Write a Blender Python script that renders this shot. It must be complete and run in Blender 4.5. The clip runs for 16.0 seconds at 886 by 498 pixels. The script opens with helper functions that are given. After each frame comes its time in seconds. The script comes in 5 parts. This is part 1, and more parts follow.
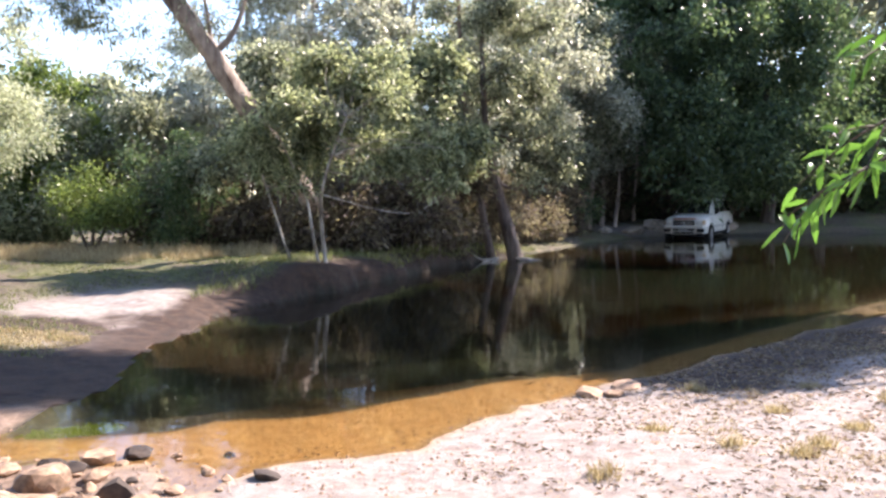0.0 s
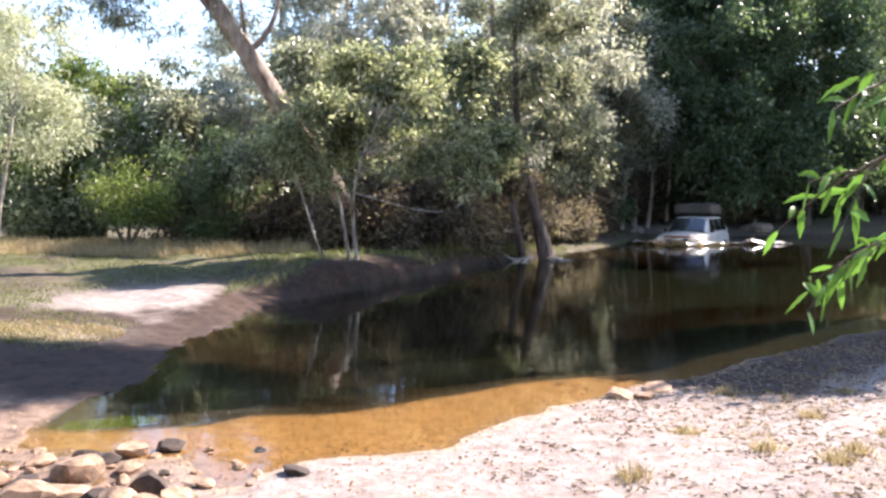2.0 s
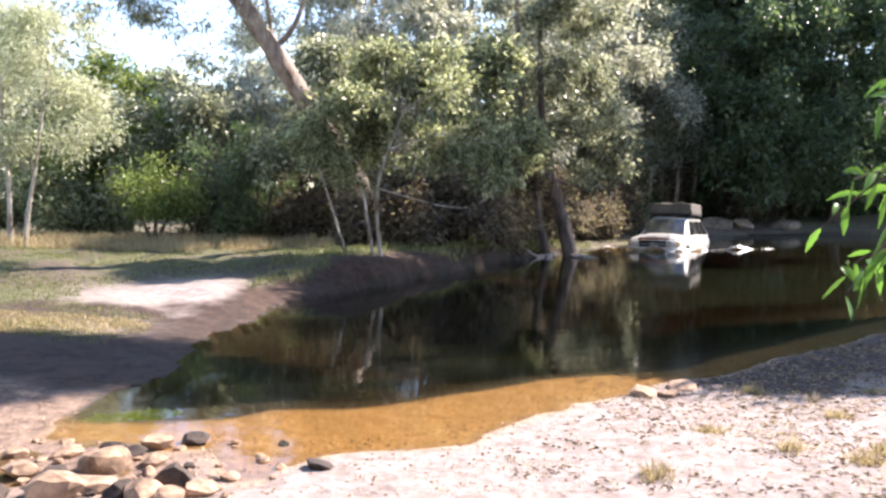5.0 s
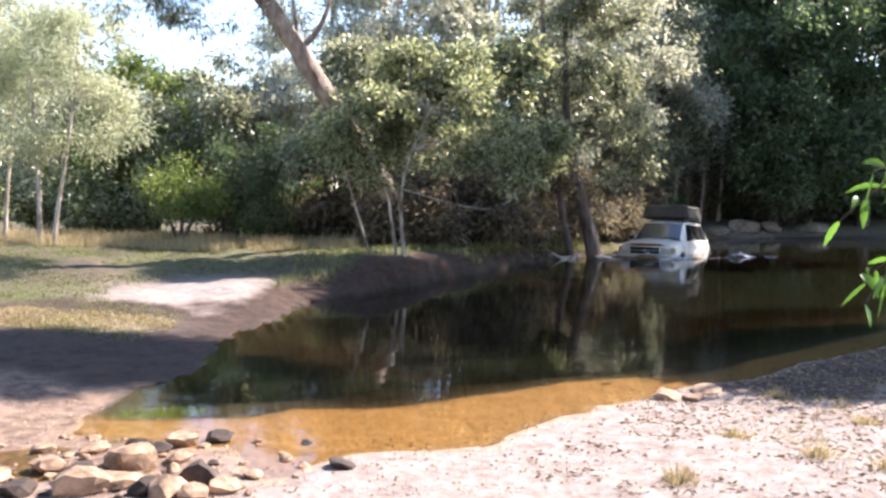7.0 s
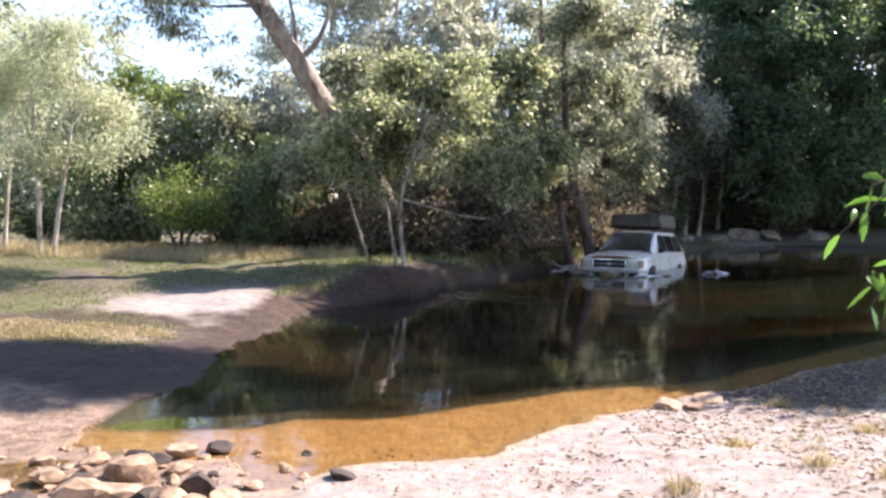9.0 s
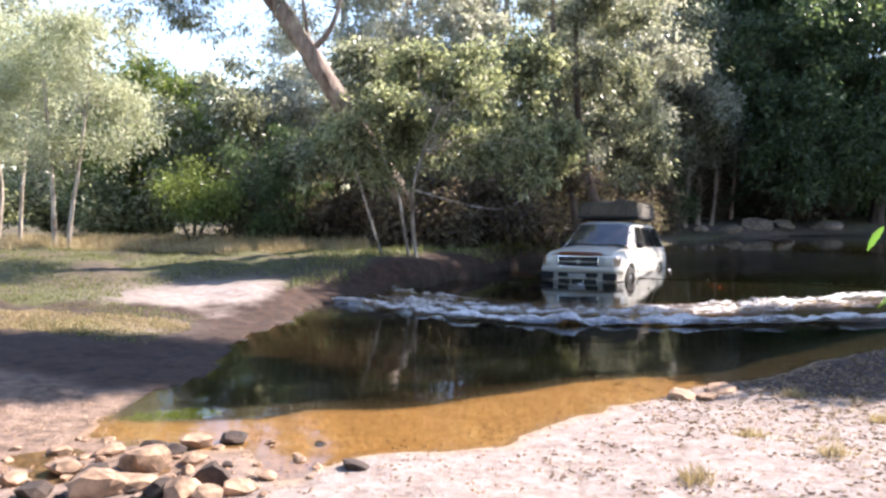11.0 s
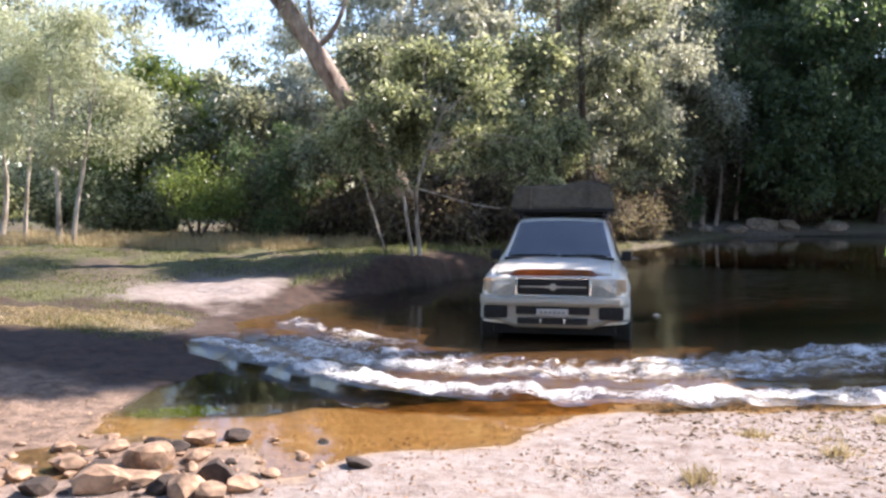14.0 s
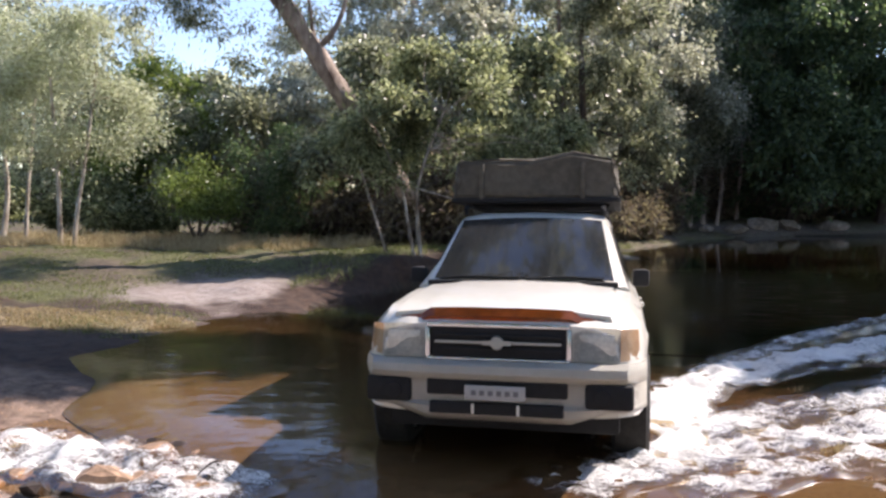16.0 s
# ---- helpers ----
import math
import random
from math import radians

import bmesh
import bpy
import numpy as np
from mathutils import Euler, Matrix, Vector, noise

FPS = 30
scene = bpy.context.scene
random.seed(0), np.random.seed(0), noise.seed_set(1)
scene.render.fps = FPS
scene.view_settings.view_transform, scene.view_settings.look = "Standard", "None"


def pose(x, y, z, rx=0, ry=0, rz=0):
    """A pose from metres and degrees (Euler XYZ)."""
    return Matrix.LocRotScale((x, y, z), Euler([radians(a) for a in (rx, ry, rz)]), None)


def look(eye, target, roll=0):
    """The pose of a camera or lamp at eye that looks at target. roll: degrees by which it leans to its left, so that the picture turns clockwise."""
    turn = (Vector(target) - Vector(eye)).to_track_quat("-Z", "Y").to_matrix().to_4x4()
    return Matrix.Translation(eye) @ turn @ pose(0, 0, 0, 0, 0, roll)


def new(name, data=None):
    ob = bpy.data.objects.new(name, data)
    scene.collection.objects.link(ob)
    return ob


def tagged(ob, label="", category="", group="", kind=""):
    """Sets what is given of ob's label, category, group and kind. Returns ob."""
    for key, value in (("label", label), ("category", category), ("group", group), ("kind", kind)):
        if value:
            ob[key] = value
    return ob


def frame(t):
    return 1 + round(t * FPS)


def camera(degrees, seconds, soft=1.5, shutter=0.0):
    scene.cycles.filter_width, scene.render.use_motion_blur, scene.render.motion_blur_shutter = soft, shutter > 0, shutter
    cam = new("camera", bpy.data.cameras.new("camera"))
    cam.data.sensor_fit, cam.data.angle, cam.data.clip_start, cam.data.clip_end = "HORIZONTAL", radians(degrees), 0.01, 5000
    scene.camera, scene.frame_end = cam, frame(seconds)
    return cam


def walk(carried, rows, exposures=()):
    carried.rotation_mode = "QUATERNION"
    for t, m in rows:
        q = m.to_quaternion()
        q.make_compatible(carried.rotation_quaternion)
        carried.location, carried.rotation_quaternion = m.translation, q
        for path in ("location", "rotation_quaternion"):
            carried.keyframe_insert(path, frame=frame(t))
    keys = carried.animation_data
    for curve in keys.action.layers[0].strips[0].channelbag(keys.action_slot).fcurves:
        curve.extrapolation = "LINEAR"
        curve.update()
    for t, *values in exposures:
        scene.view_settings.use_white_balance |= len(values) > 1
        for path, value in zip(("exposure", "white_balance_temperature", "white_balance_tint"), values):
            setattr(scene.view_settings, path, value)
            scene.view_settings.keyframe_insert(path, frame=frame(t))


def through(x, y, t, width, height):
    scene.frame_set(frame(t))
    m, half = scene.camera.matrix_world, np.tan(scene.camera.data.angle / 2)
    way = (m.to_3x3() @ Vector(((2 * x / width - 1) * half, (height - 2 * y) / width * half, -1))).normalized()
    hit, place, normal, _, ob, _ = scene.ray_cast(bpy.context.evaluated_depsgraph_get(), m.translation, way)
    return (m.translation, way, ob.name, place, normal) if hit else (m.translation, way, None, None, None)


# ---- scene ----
# ---- camera: held in the hand at one spot, turning a little ----
cam = camera(56.0, 16.0, soft=2.7)
EYE = (0.0, 0.0, 1.78)
TURNS = [
    (0.0, -5.371, -3.485, -0.971), (0.5, -4.233, -3.639, -0.896), (1.0, -3.553, -3.761, -0.709), (1.5, -3.341, -3.736, -0.689),
    (2.0, -3.246, -3.540, -0.486), (2.5, -3.226, -3.416, -0.429), (3.0, -3.134, -3.422, -0.225), (3.5, -2.976, -3.506, -0.019),
    (4.0, -2.756, -3.609, -0.111), (6.5, -0.063, -3.950, -0.072), (7.0, 0.000, -3.740, 0.000), (7.5, -0.028, -3.475, -0.068),
    (8.0, -0.086, -3.226, -0.048), (8.5, -0.128, -3.083, -0.073), (9.0, -0.013, -3.070, -0.225), (11.5, 0.954, -3.767, -0.483),
    (12.0, 1.039, -3.720, -0.478), (12.5, 1.109, -3.664, -0.464), (13.0, 1.159, -3.647, -0.465), (13.5, 1.179, -3.721, -0.388),
    (14.0, 1.090, -3.789, -0.220), (14.5, 1.002, -3.862, -0.183), (15.0, 0.922, -3.874, -0.201), (15.5, 0.886, -3.853, -0.239),
    (16.0, 1.139, -3.768, -0.305)]


def aim(yaw, pitch, roll):
    a, b = radians(yaw), radians(pitch)
    way = Vector((-math.sin(a) * math.cos(b), math.cos(a) * math.cos(b), math.sin(b)))
    return look(EYE, Vector(EYE) + way * 10, roll)


EXPOSURES = [(t, e, 6500, 21) for t, e in ((0.0, 1.78), (4.0, 1.82), (9.0, 1.74), (12.5, 1.63), (14.5, 1.35), (16.0, 0.95))]
walk(cam, [(t, aim(y, p, r)) for t, y, p, r in TURNS], EXPOSURES)

# ---- sky and sun: high sun from the right ----
SUN_EL, SUN_AZ = radians(42), radians(64)
world = bpy.data.worlds.new("sky")
scene.world = world
world.use_nodes = True
wn = world.node_tree.nodes
sky = wn.new("ShaderNodeTexSky")
sky.sky_type, sky.sun_disc = "NISHITA", False
sky.sun_elevation, sky.sun_rotation = SUN_EL, SUN_AZ
sky.dust_density, sky.ozone_density = 0.3, 2.2
world.node_tree.links.new(sky.outputs[0], wn["Background"].inputs[0])
wn["Background"].inputs[1].default_value = 0.15
sun = new("sun", bpy.data.lights.new("sun", "SUN"))
sun.data.energy, sun.data.angle, sun.data.color = 5.0, radians(0.6), (1.0, 0.93, 0.82)
toward = Vector((math.sin(SUN_AZ) * math.cos(SUN_EL), math.cos(SUN_AZ) * math.cos(SUN_EL), math.sin(SUN_EL)))
sun.matrix_world = look(toward * 60, (0, 0, 0))


# ---- materials ----
class Nodes:
    """A node material, written in short."""

    def __init__(self, name):
        self.m = bpy.data.materials.new(name)
        self.m.use_nodes = True
        self.t = self.m.node_tree
        self.b = self.t.nodes["Principled BSDF"]
        self.out = self.t.nodes["Material Output"]

    def add(self, kind, **values):
        n = self.t.nodes.new("ShaderNode" + kind)
        for k, v in values.items():
            n.inputs[k.replace("_", " ")].default_value = v
        return n

    def link(self, a, b):
        self.t.links.new(a, b)

    def coords(self, ob=True):
        return self.add("TexCoord").outputs["Object" if ob else "Generated"]

    def noise(self, scale, detail=4.0, rough=0.6, at=None):
        n = self.add("TexNoise", Scale=scale, Detail=detail, Roughness=rough)
        self.link(at or self.coords(), n.inputs["Vector"])
        return n.outputs["Fac"]

    def ramp(self, fac, *stops):
        n = self.add("ValToRGB")
        e = n.color_ramp.elements
        while len(e) < len(stops):
            e.new(0.5)
        for el, (p, c) in zip(e, stops):
            el.position, el.color = p, (*c, 1)
        self.link(fac, n.inputs[0])
        return n.outputs[0]

    def mix(self, fac, a, b, blend="MIX"):
        n = self.t.nodes.new("ShaderNodeMix")
        n.data_type, n.blend_type = "RGBA", blend
        for v, i in ((fac, 0), (a, 6), (b, 7)):
            if isinstance(v, (int, float)):
                n.inputs[i].default_value = v
            elif isinstance(v, tuple):
                n.inputs[i].default_value = (*v, 1)
            else:
                self.link(v, n.inputs[i])
        return n.outputs[2]

    def attr(self, name):
        n = self.t.nodes.new("ShaderNodeAttribute")
        n.attribute_name = name
        return n.outputs["Fac"]

    def maths(self, op, a, b):
        n = self.t.nodes.new("ShaderNodeMath")
        n.operation = op
        for i, v in enumerate((a, b)):
            if isinstance(v, (int, float)):
                n.inputs[i].default_value = v
            else:
                self.link(v, n.inputs[i])
        return n.outputs[0]

    def bump(self, height, strength, distance):
        n = self.add("Bump", Strength=strength, Distance=distance)
        self.link(height, n.inputs["Height"])
        self.link(n.outputs[0], self.b.inputs["Normal"])
        return n.outputs[0]

    def base(self, c, rough=0.6, metal=0.0):
        if isinstance(c, tuple):
            self.b.inputs["Base Color"].default_value = (*c, 1)
        else:
            self.link(c, self.b.inputs["Base Color"])
        if isinstance(rough, (int, float)):
            self.b.inputs["Roughness"].default_value = rough
        else:
            self.link(rough, self.b.inputs["Roughness"])
        self.b.inputs["Metallic"].default_value = metal
        return self


def leaf_material(name, dark, mid, pale, through=0.45, gloss=0.35):
    """Leaves: each blade of its own shade, letting some light through."""
    n = Nodes(name)
    island = n.add("NewGeometry").outputs["Random Per Island"]
    patch = n.noise(0.55, 2.0)
    tone = n.maths("ADD", n.maths("MULTIPLY", island, 0.72), n.maths("MULTIPLY", patch, 0.42))
    c = n.ramp(tone, (0.12, dark), (0.5, mid), (0.95, pale))
    n.base(c, gloss)
    t = n.add("BsdfTranslucent")
    warm = n.mix(0.5, c, (0.44, 0.5, 0.2), "SOFT_LIGHT")
    n.link(warm, t.inputs[0])
    m = n.add("MixShader", Fac=through)
    n.link(n.b.outputs[0], m.inputs[1])
    n.link(t.outputs[0], m.inputs[2])
    n.link(m.outputs[0], n.out.inputs[0])
    return n.m


def bark_material(name, dark, pale, scale=7.0):
    n = Nodes(name)
    at = n.add("Mapping")
    n.link(n.coords(), at.inputs[0])
    at.inputs["Scale"].default_value = (1, 1, 0.25)
    flakes = n.noise(scale, 6.0, 0.7, at.outputs[0])
    broad = n.noise(1.3, 3.0)
    tone = n.maths("ADD", n.maths("MULTIPLY", flakes, 0.7), n.maths("MULTIPLY", broad, 0.3))
    n.base(n.ramp(tone, (0.36, dark), (0.62, pale)), 0.85)
    n.bump(flakes, 0.6, 0.02)
    return n.m


def plain_material(name, colour, rough=0.5, metal=0.0, grain=0.12, scale=30.0, coat=0.0):
    n = Nodes(name)
    v = n.noise(scale, 5.0)
    w = n.noise(scale * 0.12, 3.0)
    tone = n.maths("ADD", n.maths("MULTIPLY", v, 0.5), n.maths("MULTIPLY", w, 0.5))
    lo = tuple(c * (1 - grain) for c in colour)
    hi = tuple(min(1.0, c * (1 + grain)) for c in colour)
    n.base(n.ramp(tone, (0.4, lo), (0.6, hi)), n.maths("ADD", n.maths("MULTIPLY", w, 0.25), rough - 0.1), metal)
    n.b.inputs["Coat Weight"].default_value = coat
    return n.m


GUM_LEAF = leaf_material("gum_leaf", (0.045, 0.055, 0.03), (0.215, 0.225, 0.155), (0.6, 0.61, 0.46), 0.58)
# the two pale leaf tones include the brightness of sunlit foliage
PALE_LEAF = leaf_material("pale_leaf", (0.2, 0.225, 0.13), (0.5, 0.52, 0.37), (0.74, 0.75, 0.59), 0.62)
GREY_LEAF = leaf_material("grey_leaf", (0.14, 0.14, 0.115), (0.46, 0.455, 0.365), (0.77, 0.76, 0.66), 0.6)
OLIVE_LEAF = leaf_material("olive_leaf", (0.05, 0.062, 0.028), (0.24, 0.262, 0.152), (0.65, 0.67, 0.44), 0.6)
# dark green, deepened by the shade the trees beyond the ford stand in
DARK_LEAF = leaf_material("dark_leaf", (0.032, 0.054, 0.032), (0.1, 0.155, 0.077), (0.24, 0.31, 0.15), 0.5)
SHRUB_LEAF = leaf_material("shrub_leaf", (0.045, 0.07, 0.02), (0.15, 0.2, 0.06), (0.33, 0.4, 0.13), 0.55)
SHADE_LEAF = leaf_material("shade_leaf", (0.075, 0.054, 0.05), (0.185, 0.142, 0.118), (0.33, 0.29, 0.19), 0.5, 0.8)
SPRAY_LEAF = leaf_material("spray_leaf", (0.06, 0.14, 0.025), (0.13, 0.27, 0.05), (0.24, 0.4, 0.09), 0.5, 0.3)
WEED_LEAF = leaf_material("weed_leaf", (0.07, 0.12, 0.015), (0.17, 0.27, 0.03), (0.3, 0.42, 0.06), 0.4, 0.5)
# grass of the bank's lip, with sunlight put into its pale colour
LIT_LIP_LEAF = leaf_material("sunlit_lip_grass", (0.1, 0.1, 0.035), (0.27, 0.27, 0.1), (0.5, 0.48, 0.22), 0.45, 0.6)
GRASS_LEAF = leaf_material("grass_leaf", (0.06, 0.075, 0.025), (0.15, 0.17, 0.06), (0.3, 0.3, 0.13), 0.4, 0.6)
DRY_LEAF = leaf_material("dry_grass", (0.18, 0.125, 0.065), (0.42, 0.32, 0.18), (0.64, 0.53, 0.34), 0.35, 0.7)
LITTER_LEAF = leaf_material("leaf_litter", (0.06, 0.036, 0.02), (0.22, 0.14, 0.085), (0.5, 0.39, 0.26), 0.15, 0.8)
GUM_BARK = bark_material("gum_bark", (0.1, 0.065, 0.05), (0.52, 0.42, 0.34), 5.0)
PAPER_BARK = bark_material("paper_bark", (0.14, 0.1, 0.075), (0.6, 0.53, 0.44), 9.0)
TWIN_BARK = bark_material("twin_bark", (0.035, 0.022, 0.018), (0.26, 0.19, 0.15), 6.0)
DARK_BARK = bark_material("dark_bark", (0.025, 0.018, 0.014), (0.11, 0.08, 0.06))


def ground_material():
    """Sand, silt and grassy soil, blended by what lies where; the dark mud tone also carries painted shade."""
    n = Nodes("ground_soil")
    fine, mid, broad = n.noise(60.0, 6.0, 0.7), n.noise(7.0, 5.0, 0.65), n.noise(0.7, 4.0)
    tone = n.maths("ADD", n.maths("MULTIPLY", fine, 0.4), n.maths("MULTIPLY", mid, 0.6))
    sand = n.ramp(tone, (0.38, (0.19, 0.14, 0.115)), (0.5, (0.29, 0.24, 0.213)), (0.62, (0.36, 0.315, 0.29)))
    wet = n.ramp(tone, (0.4, (0.3, 0.17, 0.065)), (0.6, (0.42, 0.265, 0.12)))
    silt = n.ramp(tone, (0.4, (0.018, 0.014, 0.008)), (0.6, (0.04, 0.032, 0.018)))
    soil = n.ramp(tone, (0.4, (0.05, 0.037, 0.024)), (0.6, (0.13, 0.1, 0.064)))
    green = n.ramp(tone, (0.4, (0.05, 0.05, 0.018)), (0.6, (0.12, 0.12, 0.046)))
    turf = n.mix(n.ramp(broad, (0.42, (0, 0, 0)), (0.58, (1, 1, 1))), soil, green)
    c = n.mix(n.attr("grassy"), sand, turf)
    # near-black mud tone, with the shade of shore and bank put into it
    c = n.mix(n.attr("mud_shade"), c, n.ramp(tone, (0.4, (0.02, 0.01, 0.006)), (0.6, (0.068, 0.036, 0.021))))
    c = n.mix(n.attr("damp"), c, n.ramp(tone, (0.42, (0.1, 0.062, 0.04)), (0.58, (0.27, 0.18, 0.125))))
    c = n.mix(n.attr("wet"), c, wet)
    c = n.mix(n.attr("silt"), c, silt)
    n.base(c, n.maths("SUBTRACT", 0.92, n.maths("MULTIPLY", n.attr("wet"), 0.35)))
    n.bump(n.maths("ADD", n.maths("MULTIPLY", fine, 0.3), mid), 0.8, 0.05)
    return n.m


def water_material(name, tint, ripple, murk=0.0, scale=2.2, stirred="murk", mud_colour=(0.23, 0.14, 0.062), stir=""):
    """Water: gloss by Fresnel over a brown-tinted clear body, with some silt stirred into it."""
    n = Nodes(name)
    at = n.add("Mapping")
    n.link(n.coords(), at.inputs[0])
    at.inputs["Scale"].default_value = (0.55, 1.0, 1.0)
    waves = n.maths("ADD", n.noise(scale, 3.0, 0.5, at.outputs[0]), n.maths("MULTIPLY", n.noise(scale * 5, 2.0, 0.5, at.outputs[0]), 0.12))
    b = n.add("Bump", Strength=ripple, Distance=0.04)
    n.link(waves, b.inputs["Height"])
    if stir:
        n.link(n.maths("MULTIPLY", n.attr(stir), ripple), b.inputs["Strength"])
    gloss = n.add("BsdfGlossy", Roughness=0.015)
    gloss.inputs[0].default_value = (0.95, 0.97, 1.0, 1)
    clear = n.add("BsdfTransparent")
    n.link(n.mix(n.attr("deep"), tint, tuple(c ** 12 * .3 for c in tint)), clear.inputs[0])
    mud_shade = n.add("BsdfDiffuse")
    mud_shade.inputs[0].default_value = (*mud_colour, 1)
    body = n.add("MixShader", Fac=0.0)
    if murk:
        n.link(n.maths("MULTIPLY", n.attr(stirred), murk), body.inputs[0])
    n.link(clear.outputs[0], body.inputs[1])
    n.link(mud_shade.outputs[0], body.inputs[2])
    fres = n.add("Fresnel", IOR=1.33)
    for node in (gloss, fres):
        n.link(b.outputs[0], node.inputs["Normal"])
    m = n.add("MixShader")
    n.link(fres.outputs[0], m.inputs[0])
    n.link(body.outputs[0], m.inputs[1])
    n.link(gloss.outputs[0], m.inputs[2])
    n.link(m.outputs[0], n.out.inputs[0])
    return n.m


def foam_material():
    """Broken water: torn white froth over clear brown water, thinner where there is less of it."""
    n = Nodes("foam")
    at = n.add("Mapping")
    n.link(n.coords(), at.inputs[0])
    at.inputs["Scale"].default_value = (0.55, 1.0, 1.0)
    fine, mid, broad = n.noise(70.0, 4.0, 0.8, at.outputs[0]), n.noise(15.0, 6.0, 0.75, at.outputs[0]), n.noise(2.4, 4.0, 0.6, at.outputs[0])
    froth = n.maths("ADD", n.maths("MULTIPLY", fine, 0.36), n.maths("ADD", n.maths("MULTIPLY", mid, 0.34), n.maths("MULTIPLY", broad, 0.3)))
    n.base(n.ramp(froth, (0.38, (0.6, 0.6, 0.585)), (0.58, (0.95, 0.94, 0.91))), 0.4)
    n.bump(froth, 1.0, 0.05)
    clear = n.add("BsdfTransparent")
    clear.inputs[0].default_value = (0.86, 0.74, 0.54, 1)
    gloss = n.add("BsdfGlossy", Roughness=0.3)
    fres = n.add("Fresnel", IOR=1.33)
    water = n.add("MixShader")
    n.link(n.maths("MULTIPLY", fres.outputs[0], 0.2), water.inputs[0])
    n.link(clear.outputs[0], water.inputs[1])
    n.link(gloss.outputs[0], water.inputs[2])
    m = n.add("MixShader")
    amount = n.maths("ADD", froth, n.maths("MULTIPLY", n.maths("SUBTRACT", n.attr("froth"), 1.0), 0.28))
    n.link(n.ramp(amount, (0.452, (0, 0, 0)), (0.53, (1, 1, 1))), m.inputs[0])
    n.link(water.outputs[0], m.inputs[1])
    n.link(n.b.outputs[0], m.inputs[2])
    n.link(m.outputs[0], n.out.inputs[0])
    return n.m


GROUND = ground_material()
WATER = water_material("pool_water", (0.97, 0.9, 0.72), 0.1, 0.14, stirred="deep", mud_colour=(0.05, 0.054, 0.026))
WASH = water_material("wash_water", (0.66, 0.43, 0.2), 0.24, 0.32, 4.0, mud_colour=(0.36, 0.2, 0.085))
CHOP = water_material("choppy_water", (0.96, 0.94, 0.9), 0.9, 0.0, 3.0, stir="chop")
FOAM = foam_material()
# lighter stone for the far boulders, sunlight put into the colour
FAR_STONE = plain_material("far_stone", (0.34, 0.28, 0.22), 0.85, 0, 0.4, 9.0)
STONE = plain_material("stone", (0.33, 0.215, 0.14), 0.85, 0, 0.5, 16.0)
DARK_STONE = plain_material("dark_stone", (0.05, 0.035, 0.027), 0.85, 0, 0.4, 22.0)


# ---- small builders ----
def part(name, bm, material, parent=None, label="", smooth=35.0):
    """Links a bmesh (or a mesh) as one mesh object under its thing."""
    if isinstance(bm, bmesh.types.BMesh):
        me = bpy.data.meshes.new(name)
        bmesh.ops.recalc_face_normals(bm, faces=bm.faces)
        bm.to_mesh(me)
        bm.free()
    else:
        me = bm
    me.materials.append(material)
    if smooth:
        for p in me.polygons:
            p.use_smooth = True
        me.set_sharp_from_angle(angle=radians(smooth))
    ob = new(name, me)
    if parent:
        ob.parent = parent
    if label:
        ob["label"] = label
    return ob


def quads(name, verts, per=4):
    """A mesh of loose four-cornered faces, from an array of their corners."""
    me = bpy.data.meshes.new(name)
    v = np.ascontiguousarray(verts, dtype=np.float32).reshape(-1, 3)
    nf = len(v) // per
    me.vertices.add(len(v))
    me.vertices.foreach_set("co", v.ravel())
    me.loops.add(len(v))
    me.loops.foreach_set("vertex_index", np.arange(len(v), dtype=np.int32))
    me.polygons.add(nf)
    me.polygons.foreach_set("loop_start", np.arange(nf, dtype=np.int32) * per)
    me.update(calc_edges=True)
    me.validate()
    return me


def unit(a):
    return a / np.maximum(np.linalg.norm(a, axis=-1, keepdims=True), 1e-9)


def blades(rng, at, ways, length, width, bend=0.15):
    """Diamond-shaped leaves at the given places, along the given ways."""
    n = len(at)
    ways = unit(ways)
    side = unit(np.cross(ways, rng.normal(size=(n, 3))))
    up = np.cross(side, ways)
    ln = (length * rng.uniform(0.6, 1.25, n))[:, None]
    wd = (width * rng.uniform(0.6, 1.25, n))[:, None]
    mid = at + ways * ln * 0.42 + up * ln * bend
    return np.stack([at, mid + side * wd / 2, at + ways * ln, mid - side * wd / 2], 1)


def tube(bm, path, radii, sides=8, wob=0.0, seed=0):
    """A tapering limb along a path."""
    rng = np.random.default_rng(seed)
    path = [Vector(p) for p in path]
    rings = []
    for i, p in enumerate(path):
        d = (path[min(i + 1, len(path) - 1)] - path[max(i - 1, 0)]).normalized()
        a = d.orthogonal().normalized()
        if abs(d.z) > 0.3:
            a = (Vector((1, 0, 0)) - d * d.x).normalized()
        b = d.cross(a)
        rings.append([bm.verts.new(p + (a * math.cos(k * math.tau / sides) + b * math.sin(k * math.tau / sides)) * radii[i] * (1 + wob * rng.normal())) for k in range(sides)])
    for r, s in zip(rings, rings[1:]):
        for k in range(sides):
            bm.faces.new((r[k], r[(k + 1) % sides], s[(k + 1) % sides], s[k]))
    bm.faces.new(rings[0])
    bm.faces.new(rings[-1][::-1])


def smooth_path(points, steps=5):
    """More points along a bent line, gently curved."""
    p = [Vector(q) for q in points]
    out = []
    for i in range(len(p) - 1):
        a, b, c, d = p[max(i - 1, 0)], p[i], p[i + 1], p[min(i + 2, len(p) - 1)]
        for k in range(steps):
            t = k / steps
            out.append(0.5 * (2 * b + (c - a) * t + (2 * a - 5 * b + 4 * c - d) * t * t + (3 * b - a - 3 * c + d) * t ** 3))
    return out + [p[-1]]


